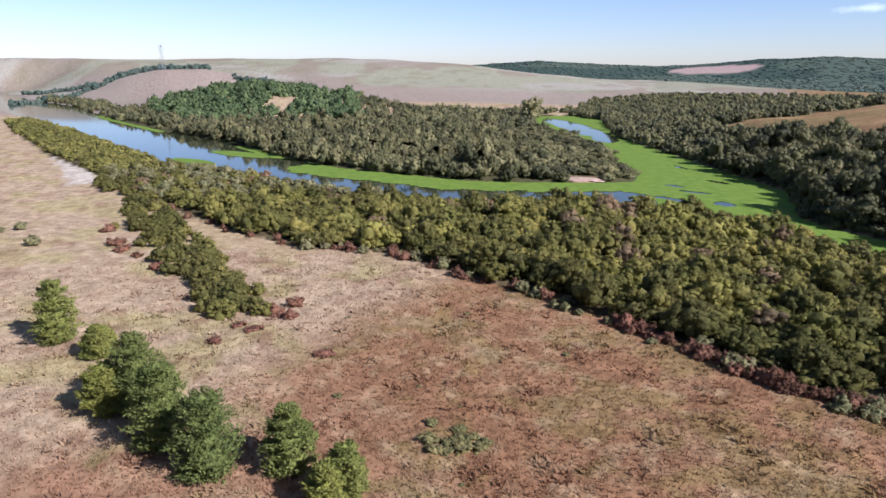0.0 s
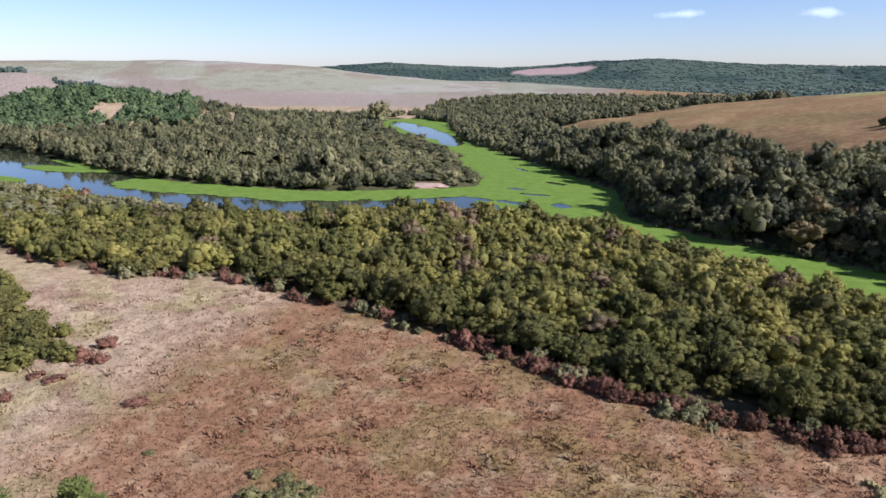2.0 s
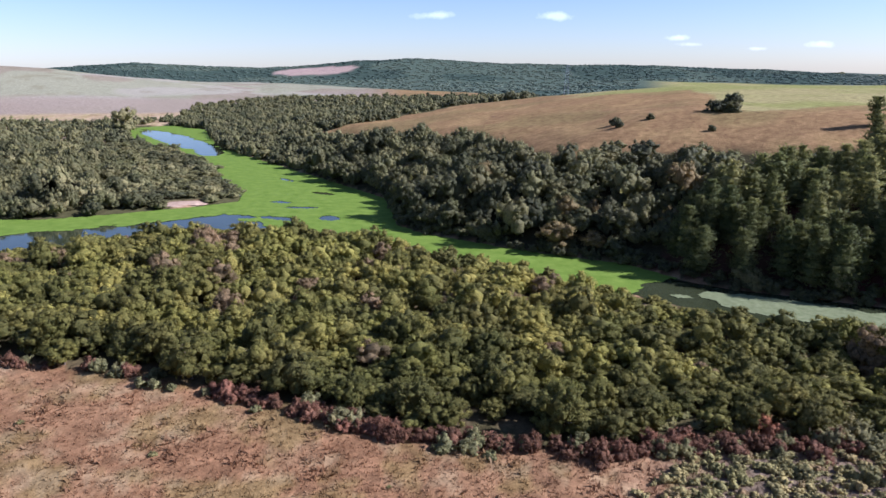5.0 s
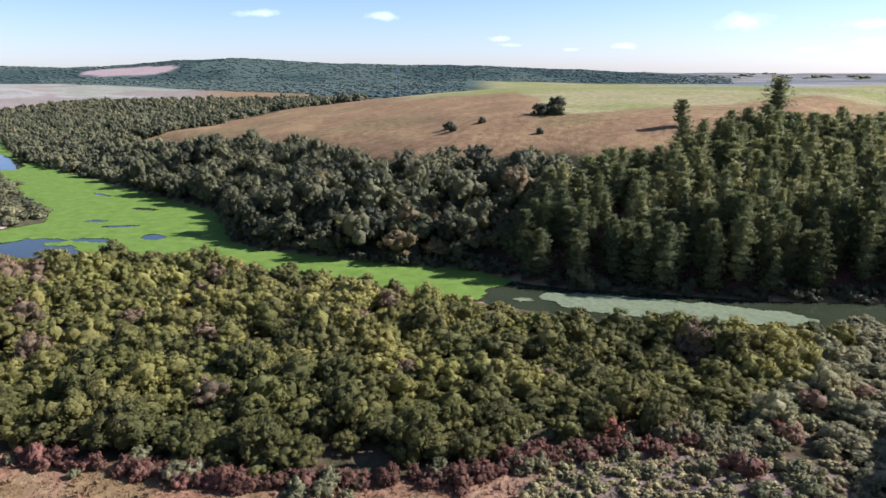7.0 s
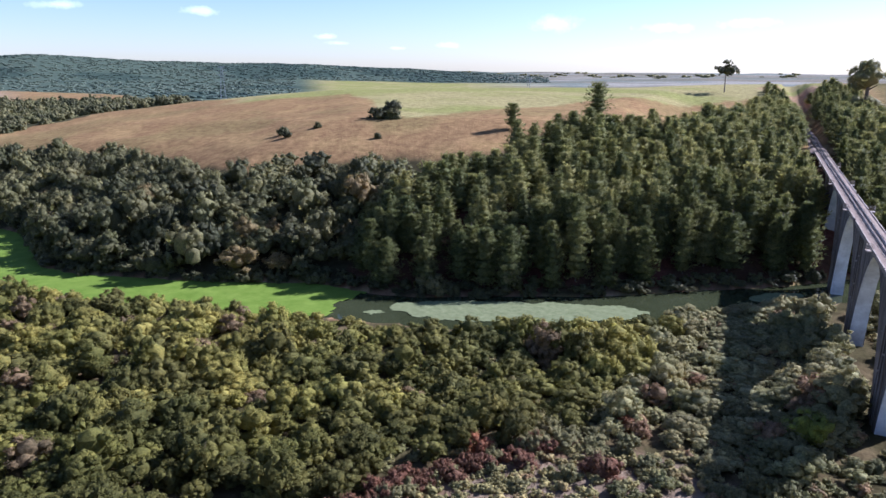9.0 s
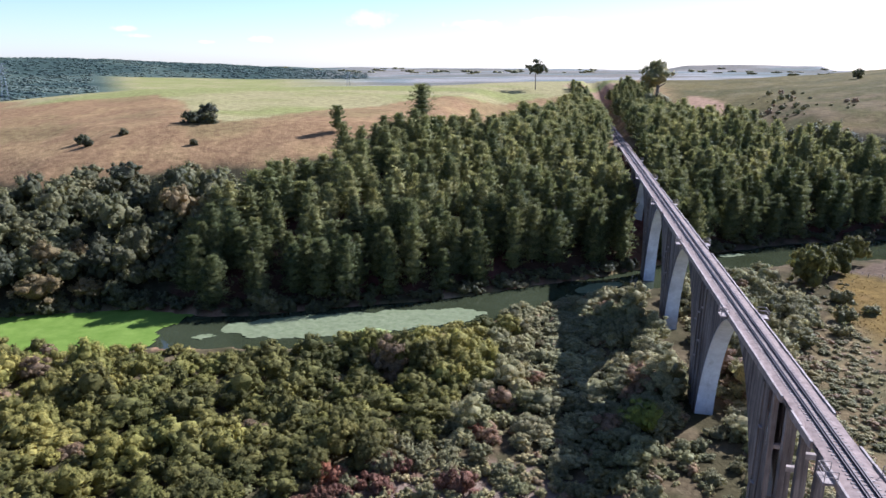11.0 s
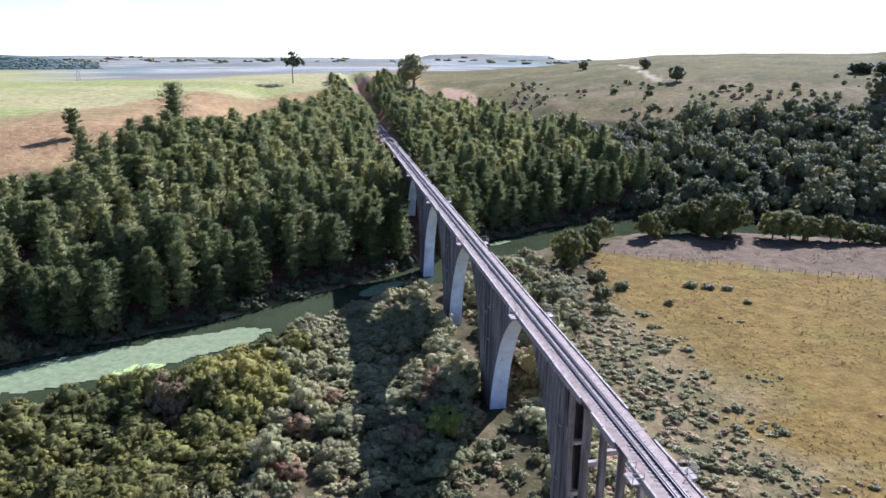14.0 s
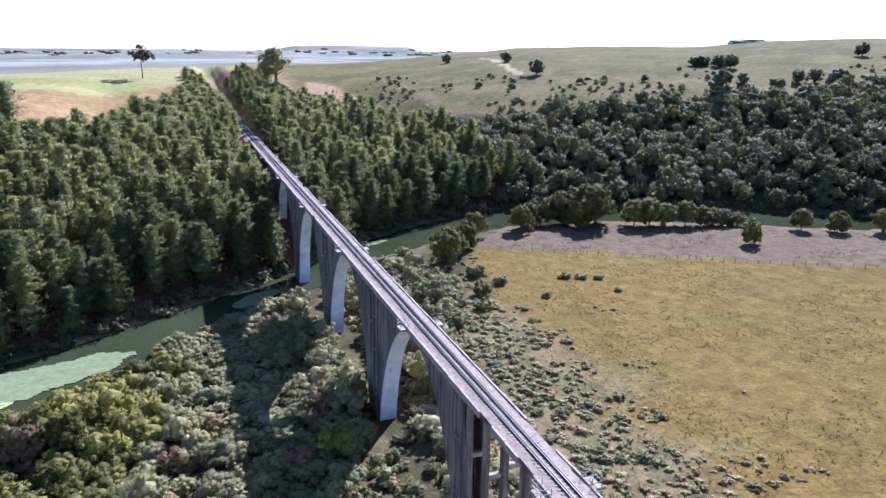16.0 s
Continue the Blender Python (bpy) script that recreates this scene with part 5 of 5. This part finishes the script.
# ---- trees standing alone on the high ground ----
def lone(name, label, x, y, h, r, material, n=500, size=0.45, lobes=6):
    z = float(height(np.array([x]), np.array([y]))[0])
    c = round_crown(rng, r, h, n, size, lobes, 26)
    ob = tree(name, label, "tree", c, material, trunk_bm(rng, h * 0.8, 0.05 * h, 5, r * 0.5), "")
    ob.matrix_basis = pose(x, y, z)
    return ob


lone("field_bush", "broad olive bush standing alone on the rust-coloured slope", -160, 158, 7.0, 3.6, M_LEAF_FAR)
lone("field_bush", "low wide bush on the rust-coloured slope", -163, 152, 3.6, 3.4, M_LEAF_FAR)
lone("field_bush", "low bush on the rust-coloured slope", -157, 153, 3.2, 3.0, M_LEAF_FAR)
for x, y, s in ((-192, 128, 3.2), (-180, 134, 2.4), (-186, 122, 2.6), (-70, 190, 2.2), (-150, 128, 2.0)):
    lone("field_bush", "small green bush on the rust-coloured slope", x, y, s, s * 0.7, M_LEAF_FAR, 250, 0.3)
for x, y, h, r in ((176, 447, 7.5, 3.6), (203, 395, 7.5, 4.2), (182, 308, 9.5, 4.6), (298, 296, 7, 4.2), (303, 288, 7.5, 4.6), (303, 277, 9, 5), (293, 300, 6, 3.6), (230, 203, 17, 5.5), (234, 208, 11, 5), (296, 217, 8, 3.6),
                   (305, 214, 8, 4.2), (306, 199, 10, 6.4), (267, 202, 8, 4), (264, 224, 8, 3.4), (398, 263, 9, 4.5), (312, 205, 8, 5)):
    lone("pasture_tree", "dark round tree alone on the hillside pasture", x, y, h, r, M_LEAF_FAR, 300, 0.45)
for x, y, h in ((-106, 152, 10), (-77, 163, 20.5), (-52, 178, 11)):
    z = float(height(np.array([x]), np.array([y]))[0])
    ob = tree("field_pine", "solitary dark pine at the edge of the field", "tree", pine_crown(rng, h, h * (0.27 if h > 12 else 0.30), 1700, 0.42, 0.42 if h > 12 else 0.14, 0.5, 0.55, 2.2), M_NEEDLE, trunk_bm(rng, h * 0.9, 0.18, 0, 1, 0.004))
    ob.matrix_basis = pose(x, y, z)
# umbrella-crowned conifer
ux, uy, uh = -45, 409, 17.0
uz = float(height(np.array([ux]), np.array([uy]))[0])
ls = [(math.cos(a) * rr, math.sin(a) * rr, uh - 1.2 - rr * 0.45 + rng.uniform(-0.6, 0.6), 2.6) for rr in (0.1, 3.2, 5.6) for a in np.arange(0, 6.2, 6.3 if rr < 1 else 6.28 / (rr * 1.6))]
ls += [(math.cos(a) * 3.6, math.sin(a) * 3.6, uh - 5.4, 2.2) for a in (0.4, 1.7, 2.9, 4.2, 5.4)]
ls += [(math.cos(a) * 1.6, math.sin(a) * 1.6, uh + 0.8, 2.2) for a in (0.2, 2.3, 4.4)]
ob = tree("umbrella_pine", "tall conifer with a flat umbrella-shaped crown", "tree", lobed(rng, ls, 900, 0.6, clump=0.42, clumps=60), M_LEAF_FAR, trunk_bm(rng, uh - 1, 0.45, 6, 3.5, 0.004))
ob.matrix_basis = pose(ux, uy, uz)
lone("roadside_tree", "tall spreading tree above the railway cutting", 29, 345, 28, 9.5, M_LEAF_GREY, 1100, 0.7)
lone("tall_tree", "tall grey-green tree rising over the island woods", -640, 62, 24, 9, M_LEAF_GREY, 700, 0.9)
# woodland along the cutting and on the near plateau
rng = np.random.default_rng(24)
cx_, cy_ = scatter((-46, 196), (64, 430), 5.6, lambda x, y: (np.abs(x) > 6) & (np.abs(x - 4) < 18 + 16 * vnoise(x, y, 40, 95)) & ~in_pines(x, y), rng)
cut_stand = stand(cx_, cy_, rng, 0.6, 0.95, (0.5, 0.85))
cut_stand[:, 4] *= np.where(cx_ < 0, 0.62, 0.9)
woods("cutting_woodland", "dark trees lining the railway cutting", "trees", pine_protos, cut_stand, M_NEEDLE, rng.uniform(0, 0.8, len(cx_)))
ex, ey = scatter((40, 170), (330, 330), 19, lambda x, y: (vnoise(x, y, 30, 97) > 0.5) & (dist_line(x, y, NORTH_BANK) > 62) & (dist_line(x, y, NORTH_BANK) < 150), rng)
woods("plateau_scrub", "scattered scrub trees at the top of the bank", "trees", mid_protos, stand(ex, ey, rng, 0.3, 0.75, (0.7, 1.2)), M_LEAF_FAR, rng.uniform(0, 0.85, len(ex)))
hx, hy = scatter((20, 180), (420, 470), 7.5, lambda x, y: inside(x, y, NORTH_LAND) & ~in_pines(x, y) & (dist_line(x, y, NORTH_BANK) > 66) & (dist_line(x, y, NORTH_BANK) < 215) & (np.abs(x - 4) > 16)
                 & (vnoise(x, y, 26, 96) > 0.50 + 0.22 * step(dist_line(x, y, NORTH_BANK), 80, 210)), rng)
woods("hillside_scrub", "low olive and rust scrub scattered over the hillside pasture", "shrubs", scrub_protos, stand(hx, hy, rng, 0.12, 0.5, (0.6, 1.3)), M_SCRUB,
      np.where(rng.uniform(0, 1, len(hx)) < 0.15, 0.98, rng.uniform(0, 0.6, len(hx))))
# far woods: plantations on the pale hill, forest on the skyline ridges
fx, fy = scatter((-1700, -620), (-520, 160), 11.5, lambda x, y: (np.hypot(x, y + 105) > 620) & ~inside(x, y, RIVER) & (dist_line(x, y, ISLE_SHORE) > 40)
                 & (vnoise(x, y, 110, 101, 2) > 0.33) & (np.hypot(x, y + 105) < 890)
                 & (np.degrees(np.arctan2(x, y + 105)) < -89 - 11 * step(np.hypot(x, y + 105), 800, 900)) & (np.degrees(np.arctan2(x, y + 105)) > -104.5), rng)
woods("hill_plantation", "dark forest patches on the pale hillside", "trees", [round_crown(rng, 7, 9, 20, 2.0, 4, 12, False) for _ in range(4)], stand(fx, fy, rng, 0.6, 1.1), M_PLANTATION, rng.uniform(0, 0.9, len(fx)))
# a dark wood on the crest and hedges on the pale hill
wa = np.radians(np.concatenate([rng.uniform(-106.5, -99.8, 130), np.linspace(-113, -105, 60), np.linspace(-112, -107.5, 40), np.linspace(-98, -91, 40), rng.uniform(-96.5, -95, 20)]))
wr = np.concatenate([rng.uniform(1188, 1215, 130), np.linspace(1050, 1250, 60) + rng.normal(0, 8, 60), np.linspace(1350, 1240, 40) + rng.normal(0, 8, 40), np.linspace(1130, 1010, 40) + rng.normal(0, 9, 40), rng.uniform(1090, 1130, 20)])
woods("hill_hedges", "dark hedgerows and a wood on the pale hill", "trees", far_protos, stand(wr * np.sin(wa), wr * np.cos(wa) - 105, rng, 0.7, 1.25, (0.9, 1.4)), M_HILL_HAZE, rng.uniform(0, 0.9, len(wa)))
nf = 7000
fr, fa = np.sqrt(rng.uniform(2130**2, 3150**2, nf)), np.radians(rng.uniform(-88, -16, nf))
fr[:1500] = np.sqrt(rng.uniform(700**2, 2130**2, 1500))
fa[:1500] = np.radians(rng.uniform(-65, -36, 1500))
on = (np.arange(nf) >= 1500) | (fr > np.interp(np.degrees(fa), [-66, -58, -50, -46], [2100, 1850, 1300, 800]))
fr, fa = fr[on], fa[on]
on = np.exp(-(((np.degrees(fa) + 61) / 3.2) ** 2) - ((fr - 2500) / 170) ** 2) < 0.3
fr, fa = fr[on], fa[on]
fx, fy = fr * np.sin(fa), fr * np.cos(fa) - 105
nf = len(fx)
woods("ridge_forest", "forest covering the distant ridge, coloured blue-green for haze", "trees", [lobed(rng, [(0, 0, 1, 8), (6, 2, 0, 6), (-5, 3, 0, 5)], 4, 2.5, clumps=4, fine=False, clump=0.5) for _ in range(4)], stand(fx, fy, rng, 0.7, 1.1, (0.26, 0.36)), M_HILL_HAZE,
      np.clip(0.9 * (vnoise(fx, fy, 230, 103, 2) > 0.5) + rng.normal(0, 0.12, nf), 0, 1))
# groves on the far plain: the lighter grey leaf colour imitates haze
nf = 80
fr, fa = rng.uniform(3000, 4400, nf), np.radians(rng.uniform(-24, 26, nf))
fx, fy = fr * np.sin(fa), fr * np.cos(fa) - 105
woods("plain_groves", "groves on the far plain, haze put into their grey-green colour", "trees", [round_crown(rng, 24, 20, 6, 7, 1, 6, False, 0.5) for _ in range(3)], stand(fx, fy, rng, 0.6, 1.3, (0.22, 0.4)), M_LEAF_GREY, rng.uniform(0, 0.5, nf))

# pale dry bushes in the meadow
spots = [(float(x), float(y), s, s * 0.55) for x, y, s in zip(-80 + rng.normal(0, 1.8, 14), -107 + rng.normal(0, 2.2, 14), rng.uniform(0.8, 1.5, 14))]
spots += [(float(x), float(y), s, s * 0.5) for x, y, s in zip(rng.uniform(-150, -60, 10), rng.uniform(-140, -60, 10), rng.uniform(0.3, 0.7, 10)) if not inside(np.array([x]), np.array([y]), THICKET)[0]]
shrubs(spots, bush_protos(rng, 4, "dry_bush", "pale grey-olive dry bush in the meadow grass", "shrub", "dry bushes on the meadow", M_SCRUB, 1.0, 1.3, 260, 0.15), rng)


def palm(x, y, h):
    """A palm: a slim trunk and a head of drooping fronds."""
    z = float(height(np.array([x]), np.array([y]))[0])
    ob = tagged(new("palm"), "slender palm rising from the island woods", "palm", "palms on the island")
    bm = bmesh.new()
    beam(bm, (0, 0, -0.4), (0.2, 0.1, h), 0.22, 0.15, 7)
    part("trunk", bm, M_BARK, ob)
    bm = bmesh.new()
    for k in range(16):
        a, up = 0.3927 * k + rng.uniform(-0.15, 0.15), rng.uniform(0.1, 1.1)
        d, side = Vector((math.cos(a), math.sin(a), 0)), Vector((-math.sin(a), math.cos(a), 0))
        prev = None
        for j in range(5):
            s = j / 4 * 3.2
            c = Vector((0.2, 0.1, h)) + d * s + Vector((0, 0, up * s - 0.26 * s * s))
            w = side * (0.42 * math.sin(math.pi * (0.12 + 0.8 * j / 4)))
            now = (bm.verts.new(c - w - Vector((0, 0, 0.12))), bm.verts.new(c), bm.verts.new(c + w - Vector((0, 0, 0.12))))
            if prev:
                bm.faces.new((prev[0], prev[1], now[1], now[0]))
                bm.faces.new((prev[1], prev[2], now[2], now[1]))
            prev = now
    part("fronds", bm, M_LEAF_FAR, ob)
    ob.matrix_basis = pose(x, y, z)


for x, y, h in ((-352, -100, 10.5), (-338, -86, 10), (-341, -82, 9.5), (-301, -57, 9.5), (-305, -50, 9), (-322, -73, 9.5)):
    palm(x, y, h)

# bleached dead tree at the wood's edge
bm = trunk_bm(rng, 3.2, 0.14, 9, 1.1, 0.05)
dead = tagged(new("dead_tree"), "bleached dead tree at the edge of the thicket", "tree")
part("trunk", bm, M_KERB, dead)
dead.matrix_basis = pose(-72.0, -36.5, float(height(np.array([-72.0]), np.array([-36.5]))[0]))

# ---- grass tussocks ----
def tussocks(name, label, x, y, rng, size, lift=1.0):
    """Tufts of bent blades: four leaning blades each."""
    n = len(x)
    z = height(x, y)
    c = cover(x, y, z)
    vs, cs = [], []
    for b in range(4):
        a = 1.57 * b + rng.uniform(-0.7, 0.7, n)
        s = size * rng.uniform(0.6, 1.5, n)
        lean = rng.uniform(0.4, 1.1, n)
        bx, by = np.cos(a), np.sin(a)
        w = np.stack([-by * s * 0.3, bx * s * 0.3, 0 * s], 1)
        ox, oy = x + rng.normal(0, 0.3, n) * s, y + rng.normal(0, 0.3, n) * s
        top = np.stack([ox + bx * lean * s, oy + by * lean * s, z + lift * s * (1.0 - 0.5 * lean)], 1)
        bot = np.stack([ox, oy, z - 0.08], 1)
        vs.append(np.stack([bot - w, bot + w, top], 1))
        cs.append(np.repeat(c, 3, axis=0))
    v = np.concatenate(vs).reshape(-1, 3)
    me = mesh_of(name, v, [np.arange(len(v)).reshape(-1, 3)], M_GRASS, colors={"cover": np.concatenate(cs)})
    return tagged(new(name, me), label, "grass", kind="stuff")


rng = np.random.default_rng(31)
n = 52000
rr, aa = 40 + 130 * rng.uniform(0, 1, n) ** 1.3, np.radians(rng.uniform(-128, -10, n))
mx, my = -12 + rr * np.sin(aa), -112 + rr * np.cos(aa)
on = ~inside(mx, my, THICKET) & ~inside(mx, my, RIVER) & (mx < 10)
mx, my = mx[on], my[on]
tussocks("meadow_grass", "rust and straw coloured marsh grass tussocks", mx, my, rng, 0.34)
n = 16000
rr, aa = 45 + 110 * rng.uniform(0, 1, n), np.radians(rng.uniform(-128, -10, n))
mx, my = -12 + rr * np.sin(aa), -112 + rr * np.cos(aa)
on = ~inside(mx, my, THICKET) & ~inside(mx, my, RIVER) & (mx < 10) & (vnoise(mx, my, 3.2, 111) > 0.62)
mx, my = mx[on], my[on]
tussocks("coarse_grass", "taller clumps of coarse dry grass on the meadow", mx, my, rng, 0.75)
n = 14000
mx, my = rng.uniform(12, 190, n), rng.uniform(-60, 115, n)
on = ~inside(mx, my, THICKET) & ~inside(mx, my, RIVER) & (vnoise(mx, my, 16, 113) * (1 + 0.5 * step(60 - mx, 0, 40)) > 0.52)
mx, my = mx[on], my[on]
tussocks("pasture_grass", "low olive and brown tussocks dotting the pasture", mx, my, rng, 0.36, 0.8)
# low scrub between the viaduct and the pasture
n = 3800
mx, my = 4 + 62 * rng.uniform(0, 1, n) ** 1.25, rng.uniform(-70, 98, n)
on = ~inside(mx, my, RIVER) & (vnoise(mx, my, 9, 117) > 0.22 + 0.50 * step(mx, 24, 58)) & (dist_line(mx, my, SOUTH_BANK) > 3)
mx, my = mx[on], my[on]
sc = stand(mx, my, rng, 0.09, 0.27, (0.3, 0.65))
sc[:, 3:5] *= (1.35 - 0.7 * step(mx, 10, 50))[:, None]
n = 1500
hx, hy = rng.uniform(-58, 12, n), rng.uniform(-48, 4, n)
on = (np.hypot((hx + 30) * 0.75, hy + 24) < 27) & ~inside(hx, hy, THICKET)
hx, hy = hx[on], hy[on]
woods("reed_scrub", "pale grey dry scrub beside the viaduct", "shrubs", scrub_protos, stand(hx, hy, rng, 0.10, 0.28, (0.5, 1.0)), M_SCRUB, np.where(rng.uniform(0, 1, len(hx)) < 0.06, 0.96, rng.uniform(0.4, 0.9, len(hx))))
woods("low_scrub", "low olive and rust scrub at the edge of the pasture", "shrubs", scrub_protos, sc, M_SCRUB, np.where(rng.uniform(0, 1, len(mx)) < 0.22, 0.98, np.clip(vnoise(mx, my, 12, 119) + rng.normal(0, 0.2, len(mx)), 0, 0.93)))

# undergrowth between the grey shrubs
n = 1900
ux_, uy_ = rng.uniform(-66, -3, n), rng.uniform(-32, 82, n)
on = in_thicket(ux_, uy_)
ux_, uy_ = ux_[on], uy_[on]
woods("undergrowth", "low olive and brown undergrowth between grey shrubs", "shrubs", scrub_protos, stand(ux_, uy_, rng, 0.12, 0.34, (0.5, 1.0)), M_SCRUB,
      np.where(rng.uniform(0, 1, len(ux_)) < 0.12, 0.96, rng.uniform(0, 0.7, len(ux_))))

# ---- pasture fence, pylons ----
FENCE = [(52, 107), (59, 103), (92, 81.5), (118, 67.5), (158, 46), (205, 20)]
fence = tagged(new("pasture_fence"), "thin wire fence on weathered wooden posts across the pasture", "fence")
prev = None
for (ax, ay), (bx, by) in zip(FENCE[:-1], FENCE[1:]):
    k = max(1, int(math.hypot(bx - ax, by - ay) / 3.2))
    for i in range(k):
        x, y = ax + (bx - ax) * i / k, ay + (by - ay) * i / k
        z = float(height(np.array([x]), np.array([y]))[0])
        bm = bmesh.new()
        beam(bm, (x, y, z - 0.3), (x + rngd.uniform(-0.06, 0.06), y, z + 1.25 + rngd.uniform(-0.1, 0.15)), 0.09, 0.075)
        part("post", bm, M_POST, fence)
        if prev:
            bm = bmesh.new()
            for hz in (0.4, 0.75, 1.1):
                beam(bm, (prev[0], prev[1], prev[2] + hz), (x, y, z + hz), 0.012, n=4)
            part("wire", bm, M_GALV, fence)
        prev = (x, y, z)


def pylon(x, y, h, turn):
    z = float(height(np.array([x]), np.array([y]))[0])
    ob = tagged(new("power_pylon"), "thin grey lattice power pylon on the distant slope", "pylon", "power pylons")
    bm = bmesh.new()
    for sx_ in (-1, 1):
        for sy_ in (-1, 1):
            beam(bm, (sx_ * 3, sy_ * 3, -0.5), (sx_ * 0.6, sy_ * 0.6, h), 0.16, 0.1, 4)
    for k in range(8):
        z0, z1 = h * k / 8, h * (k + 1) / 8
        w0, w1 = 3 - 2.4 * k / 8, 3 - 2.4 * (k + 1) / 8
        for s in (-1, 1):
            beam(bm, (-w0, s * w0, z0), (w1, s * w1, z1), 0.07, n=4)
            beam(bm, (s * w0, w0, z0), (s * w1, -w1, z1), 0.07, n=4)
    part("lattice_mast", bm, M_GALV, ob)
    for hz, w in ((h - 1, 4), (h - 5, 6), (h - 9, 5)):
        bm = bmesh.new()
        beam(bm, (-w, 0, hz), (w, 0, hz), 0.14, n=4)
        beam(bm, (-w, 0, hz), (0, 0, hz + 1.6), 0.07, n=4)
        beam(bm, (w, 0, hz), (0, 0, hz + 1.6), 0.07, n=4)
        part("cross_arm", bm, M_GALV, ob)
    ob.matrix_basis = pose(x, y, z, 0, 0, turn)


pylon(-560, 520, 36, 30)
pylon(-300, 800, 30, 30)
pylon(-1150, -370, 36, 60)

# sandy landing on the island's point
bm = bmesh.new()
bmesh.ops.create_icosphere(bm, subdivisions=3, radius=1)
for v in bm.verts:
    k = noise.noise(v.co * 2.3) * 0.25 + 1
    v.co = Vector((v.co.x * 9 * k, v.co.y * 4.5 * k, v.co.z * 1.0 * k))
ob = part("sand_bank", bm, M_SAND, None)
tagged(ob, "bare reddish sand bank at the water's edge", "sand bank", kind="structure")
ob.matrix_basis = pose(-286, -15, 0.4, 0, 0, 70)

# rocky knoll on the crest of the hillside pasture
bm = bmesh.new()
bmesh.ops.create_icosphere(bm, subdivisions=4, radius=1)
for v in bm.verts:
    k = 1 + 0.25 * noise.noise(v.co * 2.1) + 0.12 * noise.noise(v.co * 6)
    v.co = Vector((v.co.x * 18 * k, v.co.y * 11 * k, max(-2.0, min(3.6, v.co.z * 5.0 * k)) + 0.6 * noise.noise(v.co * 9)))
ob = part("rock_outcrop", bm, plain("grey_rock", (0.20, 0.185, 0.16), (0.36, 0.33, 0.28), 0.35, bump=0.8, dist=0.4))
tagged(ob, "low grey rock outcrop on the hillside crest", "rock")
ob.matrix_basis = pose(499, 471, float(height(np.array([499.0]), np.array([471.0]))[0]) - 0.5, 0, 0, -40)

LONE_BUSHES = [(-11.5, 6.5, 3.3, 5.6, M_LIME, "lime_shrub", "bright lime-green shrub among grey bushes"),
               (-36.0, 0.2, 1.7, 2.4, M_RUST, "rust_shrub", "rust-red shrub among grey bushes"),
               (-37.0, -13.5, 2.7, 2.6, M_RED, "brown_shrub", "wide reddish-brown shrub in pale reeds"),
               (-48.0, -15.5, 1.9, 1.9, M_RED, "brown_shrub", "reddish-brown shrub in pale reeds"),
               (-54.7, -14.0, 2.2, 2.4, M_RUST, "rust_shrub", "rust-red shrub at the thicket's edge")]
# single coloured bushes among the grey shrubs
for x, y, w, h, mat, kind, text in LONE_BUSHES:
    c = round_crown(rng, w, h, 420, 0.22, 5, 20, clump=0.3)
    ob = tagged(new(kind), text, "shrub")
    part("stems", shrub_bm(rng, w), M_BARK, ob)
    cr = new("crown", mesh_of("crown", c[0], [c[1], c[2]], mat, attrs={"single": np.ones(len(c[0]))}))
    cr.parent = ob
    ob.matrix_basis = pose(x, y, float(height(np.array([x]), np.array([y]))[0]))

# ---- sleepers, piece by piece ----
bm = bmesh.new()
box(bm, (-1.05, -0.11, 0), (1.05, 0.11, 0.16))
bmesh.ops.bevel(bm, geom=bm.edges[:], offset=0.015, segments=1, affect="EDGES")
first = part("sleeper", bm, M_SLEEPER, viaduct, "weathered pale wooden sleeper")
ys = [Y0 - 9 + 0.3 + 0.62 * i for i in range(int((Y1 - Y0 + 9) / 0.62))]
single_ys = [y for y in ys if -60 < y < 125][:300]
for i, y in enumerate(single_ys):
    ob = first if i == 0 else first.copy()
    if i:
        scene.collection.objects.link(ob)
    ob.location = (rngd.uniform(-0.05, 0.05), y, DECK_Z - 0.035 + rngd.uniform(-0.01, 0.01))
bm = bmesh.new()
for y in [y for y in ys if y not in set(single_ys)] + [Y1 + 0.62 * i for i in range(300)] + [Y0 - 9.3 - 0.62 * i for i in range(280)]:
    box(bm, (-1.05, y - 0.11, DECK_Z - 0.035), (1.05, y + 0.11, DECK_Z + 0.125))
tagged(part("sleepers", bm, M_SLEEPER, viaduct), kind="stuff")
for y_from, count in ((Y1 - 0.5, 112), (-260.0, 90)):
    bm = bmesh.new()
    rows = [[bm.verts.new((x, y_from + 2.0 * j, DECK_Z - z)) for x, z in ((-3.2, 0.7), (-1.7, 0.05), (1.7, 0.05), (3.2, 0.7))] for j in range(count)]
    for a, b in zip(rows[:-1], rows[1:]):
        for i in range(3):
            bm.faces.new((a[i], a[i + 1], b[i + 1], b[i]))
    tagged(part("track_bed", bm, M_DECK), "ballast bed of the single railway line", "track bed", kind="structure")
